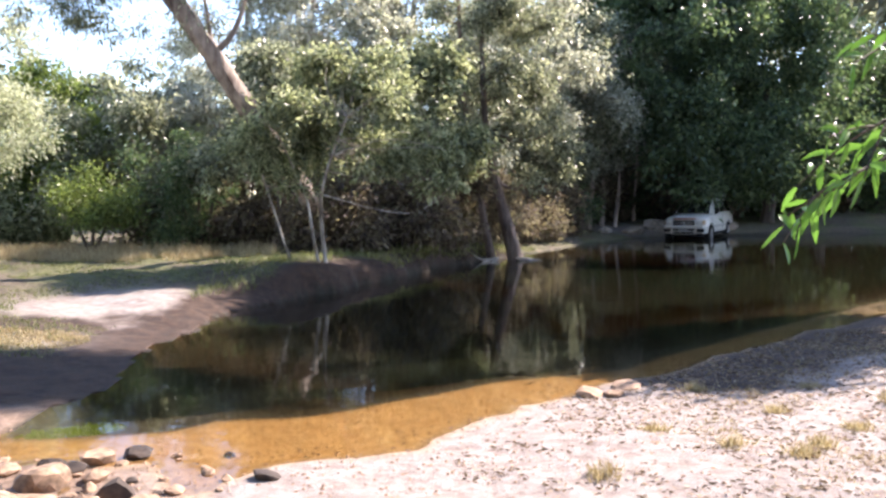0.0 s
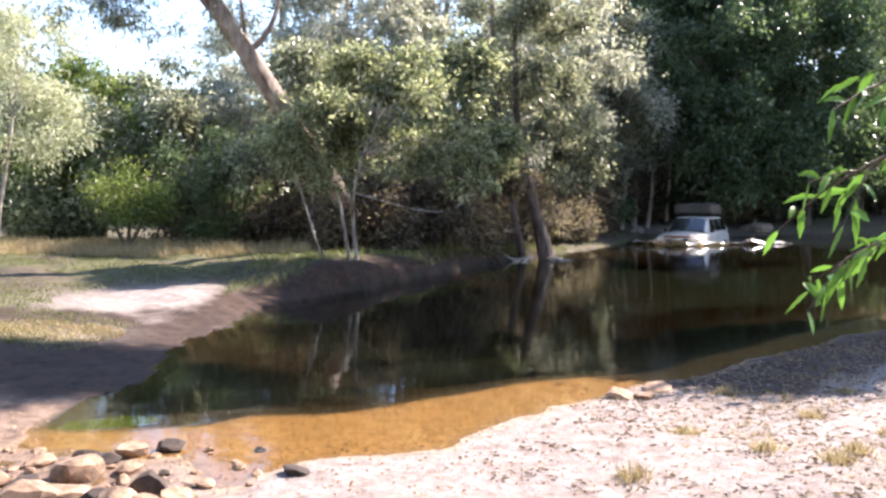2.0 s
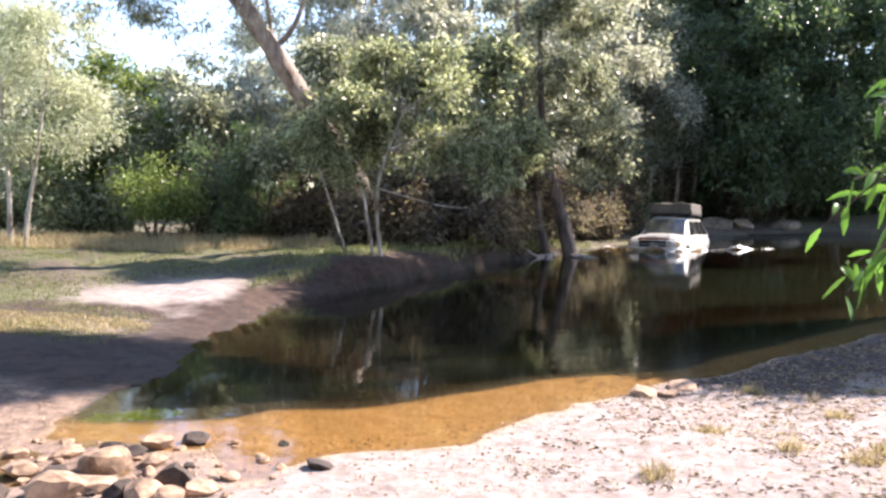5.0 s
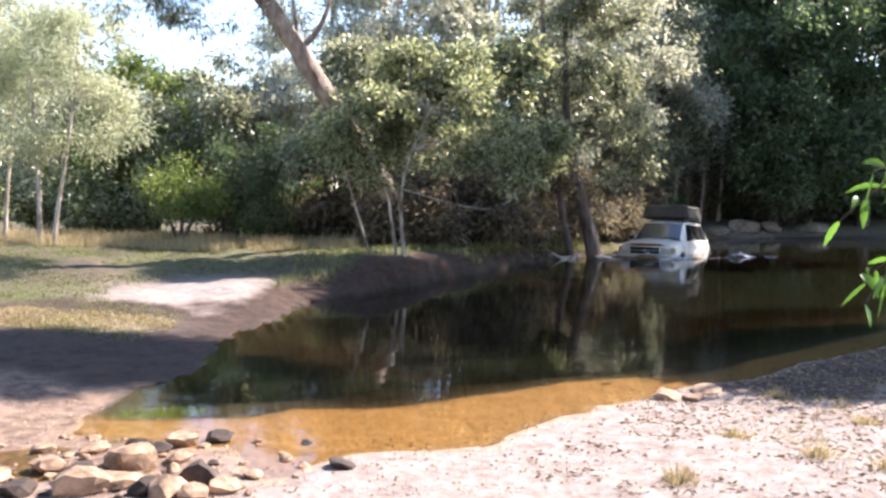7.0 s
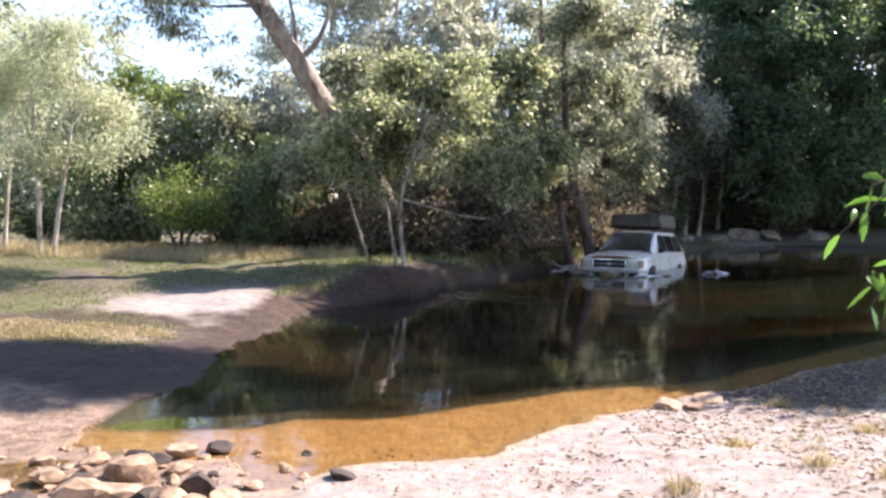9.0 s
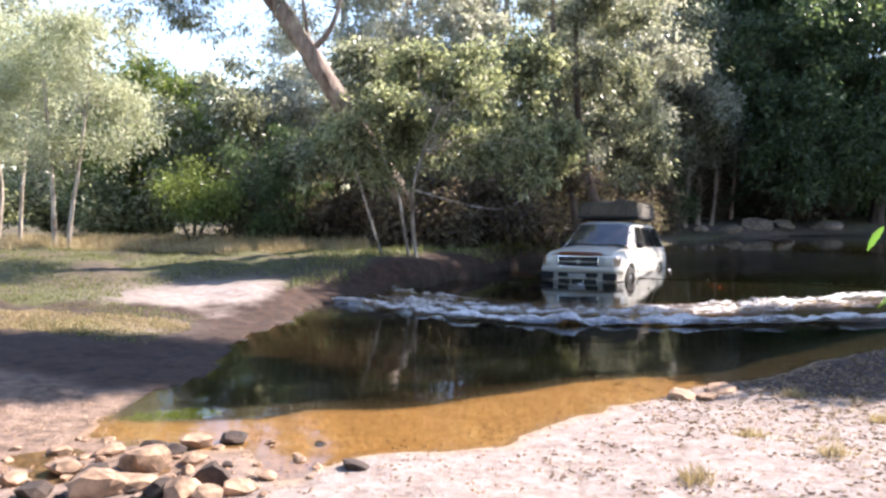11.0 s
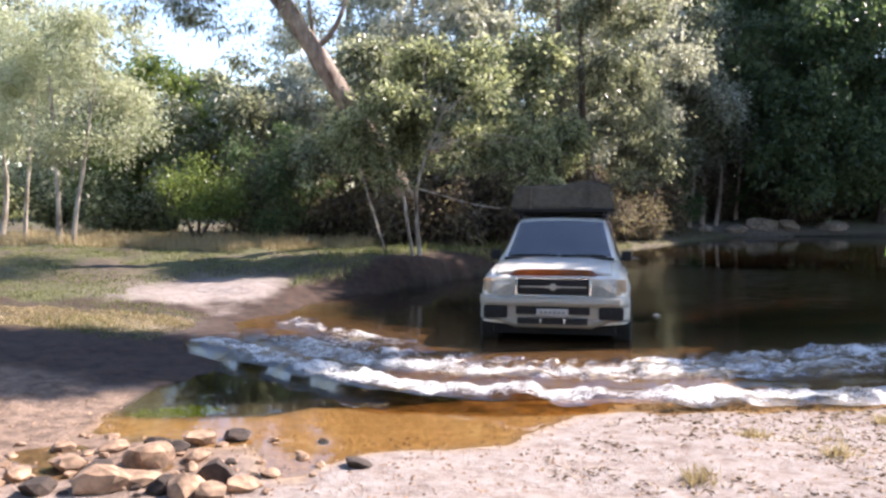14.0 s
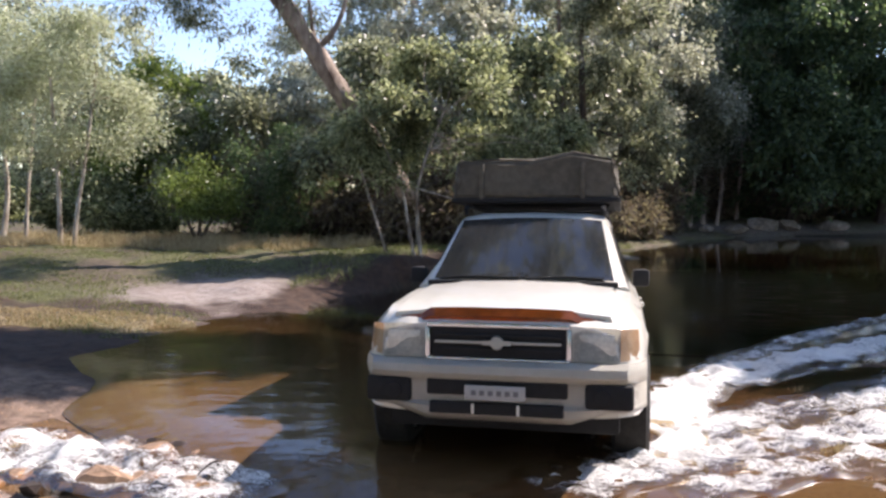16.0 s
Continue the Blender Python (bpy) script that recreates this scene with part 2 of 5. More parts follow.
def crown_mesh(name, rng, blobs, count, length, width, droop=0.5, clump=0.5, per=34):
    """Leaves in clumps, strewn unevenly through the given rounded spaces (x, y, z, rx, ry, rz)."""
    ragged = []
    for b in blobs:
        for _ in range(9):
            w = unit(rng.normal(size=3)) * rng.uniform(.35, 1.02) ** .6
            r = rng.uniform(.22, .5)
            ragged.append((*(np.array(b[:3]) + w * b[3:]), *(np.array(b[3:]) * r * rng.uniform(.7, 1.3, 3))))
    blobs = ragged
    size = np.array([b[3] * b[4] + b[3] * b[5] + b[4] * b[5] for b in blobs])
    want = max(1, count // per)
    pick = rng.choice(len(blobs), want * 2, p=size / size.sum())
    b = np.array(blobs)[pick]
    way = unit(rng.normal(size=(len(b), 3)))
    far = rng.uniform(0.05, 1.0, len(b)) ** 0.45
    far *= 0.9 + 0.35 * np.sin(way[:, 0] * 4.1 + b[:, 0]) * np.sin(way[:, 2] * 5 + b[:, 1] * 2) + 0.14 * rng.normal(size=len(b))
    centre = b[:, :3] + way * far[:, None] * b[:, 3:]
    q = centre * 2.4 / np.clip(np.median(b[:, 3]), .8, 2.4) + rng.uniform(0, 9, 3)
    score = np.sin(q[:, 0] + np.sin(q[:, 2] * 1.3)) + np.sin(q[:, 1] * 1.2 + q[:, 0] * .5) + np.sin(q[:, 2] * 1.6 + np.sin(q[:, 0] * 1.7)) + 0.8 * rng.normal(size=len(b))
    centre = centre[np.argsort(-score)[:want]]
    n = len(centre) * per
    c = np.repeat(centre, per, 0)
    spread = rng.normal(size=(n, 3)) * clump * np.repeat(rng.uniform(0.15, 0.65, len(centre)), per)[:, None]
    spread[:, 2] *= 0.75
    at = c + spread
    ways = unit(spread) * 0.8 + rng.normal(size=(n, 3)) * 0.6
    ways[:, 2] -= droop
    return quads(name, blades(rng, at, ways, length, width)), centre


def tree(label, group, base, trunks, blobs, leaves, leaf, bark, seed, length=0.13, width=0.04, droop=0.6, clump=0.5, limbs=9, name="tree"):
    """A tree: stems (path, foot radius, tip radius), limbs out to the leaf clumps, and a crown."""
    rng = np.random.default_rng(seed)
    root = tagged(new(name), label, "tree" if name == "tree" else "shrub", group)
    root.location = base
    o = np.array(base)
    me, centres = crown_mesh("crown", rng, [(b[0] - o[0], b[1] - o[1], b[2] - o[2], *b[3:]) for b in blobs], leaves, length, width, droop, clump)
    part("crown", me, leaf, root, smooth=0)
    stems = []
    for k, (path, r0, r1) in enumerate(trunks):
        bm = bmesh.new()
        pts = smooth_path([Vector(p) - Vector(base) for p in path])
        rad = [r0 + (r1 - r0) * (i / (len(pts) - 1)) ** 0.8 for i in range(len(pts))]
        rad[0] *= 1.25
        tube(bm, pts, rad, 10, 0.05, seed + k)
        part("trunk", bm, bark, root)
        stems += [(p, r) for p, r in zip(pts[len(pts) // 3:], rad[len(pts) // 3:])]
    for k in range(limbs):
        c = Vector(centres[rng.integers(len(centres))])
        p, r = min(stems, key=lambda s: (s[0] - c).length + max(0, s[0].z - c.z) * 2)
        bm = bmesh.new()
        m = (p + c) / 2 + Vector(rng.normal(size=3)) * 0.12 * (c - p).length
        pts = smooth_path([p, m, c], 4)
        tube(bm, pts, [max(0.008, min(.05, r * 0.5) * (1 - 0.8 * i / (len(pts) - 1))) for i in range(len(pts))], 6, 0.06, seed * 7 + k)
        part("limb", bm, bark, root)
    return root


# ---- the ground: one sheet, with the pool sunk into it ----
SHORE = [(5.2, 9.75), (3.7, 8.8), (2.75, 7.75), (1.97, 7.4), (1.4, 7.0), (0.78, 6.4), (0.35, 5.9), (-0.33, 5.72), (-0.7, 5.5), (-0.95, 5.1),
         (-1.26, 5.3), (-1.54, 5.8), (-2.23, 5.95), (-2.85, 6.05), (-2.8, 6.7), (-2.65, 7.5), (-2.5, 8.2), (-2.62, 9.4), (-2.5, 10.6),
         (-2.3, 12.9), (-1.8, 14.3), (-0.7, 16.1), (0.58, 18.4), (1.95, 20.9), (3.2, 22.9), (5.4, 26.0), (8.5, 30.6), (11.0, 33.2), (14.5, 34.0),
         (20, 33.5), (34, 35), (60, 38), (60, 24), (34, 22), (20, 18.5), (11, 13.5)]
SHELF = np.array([(-3.5, 6.4), (-2.1, 6.5), (-1.6, 6.7), (-1.3, 7.05), (-0.7, 7.05), (-0.1, 7.2), (0.6, 7.6), (1.2, 8.0), (2.0, 8.1), (2.7, 8.3), (3.9, 9.3), (6.0, 11.0), (12, 15.5), (60, 26)])
# how the shore rises: place, height, run
RISES = [(0, 5, .22, 6), (3, 6.5, .25, 6), (-2, 5, .1, 5), (7, 9, .4, 6), (0, 0, .3, 6), (-4, 9, .55, 7), (-5, 13, .6, 5), (-8, 18, .8, 5), (-2.8, 13.6, .5, 1.2),
         (-1.2, 16.3, .6, .14), (-.4, 17.5, .56, .2), (.4, 18.8, .5, .25), (1.1, 20.1, .5, .15), (1.8, 21.3, .48, .15), (2.5, 22.4, .45, .2), (3.2, 23.6, .36, .45), (5.4, 27, .5, 2), (9, 32, .8, 3), (14, 35, 1.0, 3), (24, 36, 1.2, 3), (20, 15, .8, 5)]


def lumps(x, y):
    """Low, irregular unevenness."""
    return (np.sin(x * 1.7 + 0.6 * np.sin(y * 1.1)) * np.cos(y * 1.9 + x * 0.4) + 0.5 * np.sin(x * 4.1 + y * 2.3) * np.cos(y * 4.7 - x)
            + 0.3 * np.sin(x * 9.7 + 2 * np.sin(y * 3.3)) * np.sin(y * 8.9)) / 1.8


def shore_distance(x, y):
    """Metres from the water's edge, below zero in the pool."""
    px = x + 0.09 * np.sin(y * 1.9 + 1.3 * np.sin(x * 2.3)) + 0.03 * np.sin(y * 7.3 + 2 * np.sin(x * 5.1))
    py = y + 0.09 * np.sin(x * 2.1 + 1.7 * np.sin(y * 1.3 + x)) + 0.03 * np.sin(x * 8.3 + 2.2 * np.sin(x * 3.1 + y * 4))
    best, inside = np.full(x.shape, 1e9), np.zeros(x.shape, bool)
    for (ax, ay), (bx, by) in zip(SHORE, SHORE[1:] + SHORE[:1]):
        dx, dy = bx - ax, by - ay
        t = np.clip(((px - ax) * dx + (py - ay) * dy) / (dx * dx + dy * dy), 0, 1)
        best = np.minimum(best, np.hypot(px - ax - t * dx, py - ay - t * dy))
        if ay != by:
            inside ^= ((ay > py) != (by > py)) & (px < dx * (py - ay) / dy + ax)
    return np.where(inside, -best, best)


def ground_height(x, y):
    x, y = np.asarray(x, float), np.asarray(y, float)
    d = shore_distance(x, y)
    w = hi = run = 0
    for ax, ay, h, r in RISES:
        k = 1 / ((x - ax) ** 2 + (y - ay) ** 2 + 0.3) ** 1.5
        w, hi, run = w + k, hi + k * h, run + k * r
    hi, run = hi / w, run / w
    dry = hi * (1 + .1 * lumps(x * 2.1, y * 1.7)) * (1 - np.exp(-np.maximum(d, 0) / run)) + 0.03 * lumps(x, y) * np.clip(d / 0.8, 0, 1)
    dry += np.clip((np.hypot(x, y) - 40) / 60, 0, 1) * 1.5
    shelf = np.interp(x, SHELF[:, 0], SHELF[:, 1])
    deep = 0.055 * np.maximum(-d, 0) + np.clip((y - shelf) * 0.12, 0, 0.14) + 0.012 * lumps(x * 1.5, y * 1.5) * np.clip(-d, 0, 1)
    dry += np.clip(d / 0.5, 0, 1) * np.clip((14 - np.hypot(x, y)) / 6, 0, 1) * (0.014 * lumps(x * 3.1 + 5, y * 3.7) + 0.008 * lumps(x * 7.3, y * 6.1 + 2))
    return np.where(d > 0, dry, -np.minimum(deep, 0.78))


def ground_at(x, y):
    return float(ground_height(np.array([x]), np.array([y]))[0])


def make_ground():
    far = np.array([6, 12, 22, 40, 70, 120, 220, 400.0])
    xs = np.concatenate([-12 - far[::-1], np.arange(-12, 14.01, 0.1), 14 + far])
    ys = np.concatenate([1 - far[::-1], np.arange(1, 16, 0.08), np.arange(16, 36.01, 0.16), 36 + far])
    gx, gy = np.meshgrid(xs, ys)
    gz = ground_height(gx, gy)
    n, m = gx.shape
    me = bpy.data.meshes.new("ground")
    idx = np.arange(n * m).reshape(n, m)
    f = np.stack([idx[:-1, :-1], idx[:-1, 1:], idx[1:, 1:], idx[1:, :-1]], -1).reshape(-1, 4)
    me.vertices.add(n * m)
    me.vertices.foreach_set("co", np.stack([gx, gy, gz], -1).astype(np.float32).ravel())
    me.loops.add(f.size)
    me.loops.foreach_set("vertex_index", f.astype(np.int32).ravel())
    me.polygons.add(len(f))
    me.polygons.foreach_set("loop_start", np.arange(len(f), dtype=np.int32) * 4)
    me.update(calc_edges=True)
    d = shore_distance(gx, gy)
    edge = np.interp(gx, SHELF[:, 0], SHELF[:, 1]) + 0.12 * lumps(gx * 1.3, gy)
    left = np.clip((-2.2 - gx) / 1.5, 0, 1) * np.clip((gy - 6.5) / 2, 0, 1)
    beach = np.exp(-(((gx + 3.9) / 1.6) ** 2 + ((gy - 13.15) / 1.7) ** 2) ** 2)
    # far track lightened with sand colour to stand for sunlit ground
    beach = beach + .8 * np.exp(-(((gx - 12) / 2.6) ** 2 + ((gy - 34.6) / 1.1) ** 2) ** 2)
    grassy = np.clip(np.maximum(np.clip((gy - 12.5) / 1.5, 0, 1), left * np.clip(d / 1.2 - 0.4 + 0.5 * lumps(gx, gy), 0, 1)) - beach, 0, 1)
    grassy = np.maximum(grassy, np.clip((np.hypot(gx, gy) - 45) / 20, 0, 1))
    # left shore: wet soil and the shadow over it painted as one dark area
    mud_shade = np.clip((-1.9 - gx) / 0.4, 0, 1) * np.clip((gy - 7.0 + .5 * lumps(gx, gy)) / .8, 0, 1) * np.clip((12.25 - gy + .8 * lumps(gx * 1.4, gy)) / .6, 0, 1) * np.clip((gx + 10) / 2, 0, 1)
    # gap left in the painted shade for a sunlit strip
    mud_shade *= 1 - np.exp(-((gx + 5.2 + .3 * lumps(gx, gy)) / 1.7) ** 4 - ((gy - 10.6 + .2 * lumps(gx * 2, gy)) / .55) ** 2)
    damp = .9 * np.clip((-1.0 - gx + .3 * lumps(gx * 2, gy * 2)) / .8, 0, 1) * np.clip((gy - 4.2) / 1, 0, 1) * np.clip((7.9 - gy + .4 * lumps(gx * 1.6, gy)) / .5, 0, 1)
    # bank face painted dark for the shade it stands in
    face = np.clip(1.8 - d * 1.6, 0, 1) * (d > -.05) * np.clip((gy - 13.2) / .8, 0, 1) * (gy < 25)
    mud_shade = np.maximum(mud_shade, face)
    # shaded foot of the bank, darkened by colour as well
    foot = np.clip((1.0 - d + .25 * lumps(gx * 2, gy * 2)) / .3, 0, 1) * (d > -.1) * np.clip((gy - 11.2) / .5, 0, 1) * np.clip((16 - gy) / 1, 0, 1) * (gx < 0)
    # right shore: damp soil and a tree's shadow painted together
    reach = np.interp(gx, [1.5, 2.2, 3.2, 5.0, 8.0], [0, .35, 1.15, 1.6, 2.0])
    shaded_mud = .92 * np.clip((reach - d + .3 * lumps(gx * 1.9, gy * 2.3)) / .3, 0, 1) * (d > -.1) * (gx > 1.4) * (gy < 16)
    mud_shade = np.maximum(mud_shade, np.maximum(foot, shaded_mud))
    layers = {"silt": np.clip((gy - edge) / 0.35, 0, 1) * (d < 0.05), "wet": np.clip((0.12 - d) / 0.25, 0, 1) * np.clip((12 - gy) / 2, 0, 1) * np.maximum(np.clip((gx + 1.6) / .4, 0, 1), np.clip((7.4 - gy) / .8, 0, 1)), "mud_shade": mud_shade, "damp": damp, "grassy": grassy}
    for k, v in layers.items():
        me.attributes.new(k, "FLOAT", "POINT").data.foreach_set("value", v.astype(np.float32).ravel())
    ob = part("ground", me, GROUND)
    return tagged(ob, "sandy creek bed and grassy bank of bare soil", "ground", kind="structure")


make_ground()


def make_water():
    bm = bmesh.new()
    bmesh.ops.create_grid(bm, x_segments=220, y_segments=130, size=1)
    bmesh.ops.transform(bm, matrix=Matrix.Translation((26, 20, 0)) @ Matrix.Diagonal((33, 19, 1, 1)), verts=bm.verts)
    ob = part("water", bm, WATER)
    at = np.array([v.co[:2] for v in ob.data.vertices])
    deep = np.clip((-ground_height(at[:, 0], at[:, 1]) - .1) / .22, 0, 1)
    ob.data.attributes.new("deep", "FLOAT", "POINT").data.foreach_set("value", deep.astype(np.float32))
    return tagged(ob, "still dark brown creek water, shallow and clear at the sand", "water", kind="structure")


make_water()


# ---- trees and shrubs ----
def on(x, y, dz=0.0):
    return (x, y, ground_at(x, y) + dz)


def bush(label, x, y, blobs, leaves, leaf, seed, length=0.12, width=0.04, bark=None, group="shrubs of the bank"):
    base = on(x, y, -0.05)
    top = max(b[2] for b in blobs)
    stems = [((base, (x + dx * 0.5, y, base[2] + 0.4 * (top - base[2])), (x + dx, y + 0.1, top)), 0.06, 0.02) for dx in (-0.5, 0.1, 0.6)]
    return tree(label, group, base, stems, blobs, leaves, leaf, bark or DARK_BARK, seed, length, width, 0.3, 0.45, 4, "shrub")


def make_trees():
    bank = "trees of the far bank"
    # pale slender paperbarks by the dry grass, sunlit brightness put into their leaf colour
    b = on(-8.7, 19.0)
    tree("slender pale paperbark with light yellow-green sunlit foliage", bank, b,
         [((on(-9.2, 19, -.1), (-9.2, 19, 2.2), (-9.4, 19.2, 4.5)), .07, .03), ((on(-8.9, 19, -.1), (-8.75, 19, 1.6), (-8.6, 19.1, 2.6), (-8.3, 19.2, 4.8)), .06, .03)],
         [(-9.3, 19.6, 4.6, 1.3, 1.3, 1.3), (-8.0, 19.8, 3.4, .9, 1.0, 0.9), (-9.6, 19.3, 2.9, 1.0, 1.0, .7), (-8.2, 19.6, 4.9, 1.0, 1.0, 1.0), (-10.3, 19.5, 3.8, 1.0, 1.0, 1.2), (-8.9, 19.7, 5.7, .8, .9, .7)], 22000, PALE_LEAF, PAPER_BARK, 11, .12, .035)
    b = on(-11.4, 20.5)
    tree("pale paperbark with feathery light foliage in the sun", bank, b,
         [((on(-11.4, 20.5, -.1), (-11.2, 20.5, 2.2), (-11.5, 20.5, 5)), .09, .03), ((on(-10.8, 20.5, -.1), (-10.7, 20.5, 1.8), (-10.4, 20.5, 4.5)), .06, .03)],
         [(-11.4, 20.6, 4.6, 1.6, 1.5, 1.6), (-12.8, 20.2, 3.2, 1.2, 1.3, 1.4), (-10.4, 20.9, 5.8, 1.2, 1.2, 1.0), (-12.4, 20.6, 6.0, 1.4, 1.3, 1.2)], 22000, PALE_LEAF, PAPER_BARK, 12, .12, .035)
    bush("rounded bright green shrub above dry grass", -6.5, 20.6, [(-6.4, 20.6, 2.0, .95, .8, .65), (-7.1, 20.5, 1.6, .6, .6, .5), (-5.8, 20.8, 1.6, .5, .6, .6)], 6500, SHRUB_LEAF, 21)
    bush("dense dark green shrub in deep shade", -4.2, 21.5, [(-4.3, 21.6, 1.8, 1.0, .9, 1.3), (-5.2, 22, 2.6, 1.0, .9, 1.3), (-3.6, 21.8, 1.2, .9, .8, .9)], 8000, DARK_LEAF, 22, bark=DARK_BARK)
    # the middle distance on the left, below the open sky
    for k, (x, y, z, r, leaf) in enumerate([(-6.4, 24.5, 4.0, 1.8, GUM_LEAF), (-4.0, 25.0, 3.9, 1.7, GREY_LEAF), (-8.8, 25.5, 4.1, 2.0, SHRUB_LEAF), (-12.5, 26.5, 4.6, 2.4, GUM_LEAF), (-2.3, 21.5, 4.3, 1.3, GUM_LEAF), (1.7, 21.8, 4.5, 1.2, OLIVE_LEAF)]):
        g = on(x, y, -.1)
        tree("broad gum with dull olive foliage against the sky", bank, g, [((g, (x + .2, y, z * .5), (x - .2, y, z)), .12, .04)],
             [(x, y, z, r, r, r * .8), (x - r * .6, y - .4, z - 1.5, r * .8, r * .8, r * .8), (x + r * .7, y - .3, z - 1.8, r * .7, r * .7, r * .8), (x + .1, y, z + .8, r * .5, r * .5, r * .5)],
             17000, leaf, GUM_BARK, 30 + k, .19, .065)
    # the leaning gum
    b = on(-.9, 20.3)
    tree("tall leaning gum tree with mottled pinkish-brown bark", bank, b,
         [((on(-.9, 20.3, -.15), (-1.1, 19.9, 1.5), (-1.9, 18.4, 2.9), (-2.42, 17.4, 3.85), (-2.92, 17.1, 4.7), (-3.65, 17, 5.8), (-5.4, 17.2, 8.2)), .26, .17),
          ((Vector((-2.92, 17.1, 4.7)), Vector((-2.5, 17, 5.1)), Vector((-2.25, 17, 5.75)), Vector((-2.0, 17.2, 7.2))), .07, .035),
          ((Vector((-2.95, 17.1, 5.0)), Vector((-3.0, 17.0, 5.6)), Vector((-3.2, 17, 6.6))), .05, .03)],
         [(-5.0, 17.2, 7.8, 1.8, 1.6, 1.1), (-2.0, 17.6, 7.4, 1.6, 1.5, 1.1), (-5.3, 17.0, 5.7, 1.5, .8, .35), (-4.5, 17.1, 5.2, .8, .5, .25), (-6.3, 17.2, 6.4, .8, .8, .5), (-4.6, 17.1, 6.2, 1.1, .7, .3), (-3.3, 17.4, 5.3, .5, .5, .3)], 15000, GUM_LEAF, GUM_BARK, 41, .15, .035, 0.9, .5, 12)
    # the spreading tree on the bank's edge
    b = on(-0.8, 16.9)
    tree("spreading small-leaved tree with pale crooked stems", bank, b,
         [((on(-.78, 16.9, -.1), (-.84, 16.8, 1.2), (-.78, 16.5, 2.1), (-.3, 16.6, 3.4)), .045, .025), ((on(-.92, 16.9, -.1), (-1.0, 16.5, 1.1), (-1.15, 16.6, 1.9), (-1.7, 16.7, 3.2)), .04, .02),
          ((on(-1.45, 16.9, -.1), (-1.6, 16.5, 1.1), (-1.95, 16.5, 2.3)), .03, .015)],
         [(-1.5, 16.9, 3.0, .9, .9, .8), (-.4, 17.0, 3.5, 1.0, .9, .9), (.8, 17.0, 3.1, 1.0, .9, .8), (-.4, 16.8, 2.3, 1.3, .7, .4), (1.4, 17.0, 2.4, .7, .6, .6), (-2.5, 17.0, 2.5, .7, .7, .8), (-1.0, 17.3, 4.3, .9, .8, .6), (.6, 17.3, 4.3, .9, .8, .6), (1.7, 17.3, 3.5, .6, .6, .6), (-2.1, 16.8, 3.0, .55, .5, .45)],
         20000, OLIVE_LEAF, PAPER_BARK, 42, .15, .05, .5, .3, 44)
    bush("brown-leaved thicket in deep shade under the trees", .9, 20.6, [(.9, 20.6, 1.3, 1.5, .6, .9), (-1.2, 20.2, 1.2, 1.4, .6, .9), (2.2, 22.2, 1.3, 1.2, .6, 1.0)], 16000, SHADE_LEAF, 23, .2, .07)
    # the twin-stemmed tree at the water
    b = on(3.9, 23.3)
    tree("twin-stemmed paperbark leaning together over exposed roots", bank, b,
         [((on(3.62, 23.2, -.2), (3.3, 23.2, 1.4), (3.0, 23.2, 2.9), (2.8, 23.3, 5.2), (2.7, 23.3, 8.5)), .13, .05), ((on(4.36, 23.3, -.2), (4.12, 23.3, .6), (3.92, 23.3, 1.4), (3.66, 23.3, 2.5), (3.45, 23.4, 4.0), (3.4, 23.5, 6.4)), .25, .06)],
         [(3.4, 23.4, 5.3, 1.1, 1.1, .9), (4.8, 23.2, 3.6, .85, .8, .8), (2.5, 23.4, 4.2, .8, .8, .9), (4.6, 23.4, 2.1, .4, .5, .6), (3.0, 23.6, 7.4, 1.3, 1.3, 1.0), (4.4, 23.5, 5.0, .8, .8, .7), (4.3, 23.6, 6.8, 1.0, 1.0, .8), (3.6, 23.2, 3.4, .6, .6, .5)], 21000, GUM_LEAF, TWIN_BARK, 43, .16, .055, .8, .5, 22)
    # tall gums behind, pale grey-green with the sun's brightness in the leaf colour
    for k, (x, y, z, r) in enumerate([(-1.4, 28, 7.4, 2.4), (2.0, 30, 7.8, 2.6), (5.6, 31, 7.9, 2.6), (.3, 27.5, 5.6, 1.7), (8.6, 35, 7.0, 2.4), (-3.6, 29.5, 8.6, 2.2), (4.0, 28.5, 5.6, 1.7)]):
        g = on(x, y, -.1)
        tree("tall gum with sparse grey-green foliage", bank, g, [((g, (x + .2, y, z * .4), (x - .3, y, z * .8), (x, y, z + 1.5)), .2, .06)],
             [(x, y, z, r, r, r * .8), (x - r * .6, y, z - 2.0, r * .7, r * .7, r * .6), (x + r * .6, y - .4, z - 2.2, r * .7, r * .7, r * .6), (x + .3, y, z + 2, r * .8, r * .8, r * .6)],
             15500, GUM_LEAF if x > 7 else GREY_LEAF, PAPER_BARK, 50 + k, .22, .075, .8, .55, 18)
    for k, (x, y, z, r) in enumerate([(7.6, 33.5, 4.6, 1.6), (10.2, 35.2, 5.2, 1.8), (6.0, 30.5, 4.4, 1.3), (8.8, 34.2, 7.2, 1.8), (11.6, 37, 8.5, 2.0)]):
        g = on(x, y, -.1)
        tree("slim gum with hanging olive foliage", bank, g, [((g, (x + .1, y, z * .5), (x, y, z + .5)), .12, .05), (((x + .6, y, g[2]), (x + .8, y, z * .5), (x + .5, y, z)), .09, .04)],
             [(x, y, z, r, r, r * .7), (x - r * .5, y - .3, z - 1.3, r * .6, r * .6, r * .6), (x + r * .6, y - .2, z - 1.2, r * .6, r * .6, r * .6)], 12000, GREY_LEAF if k % 2 else GUM_LEAF, GUM_BARK, 60 + k, .21, .07)
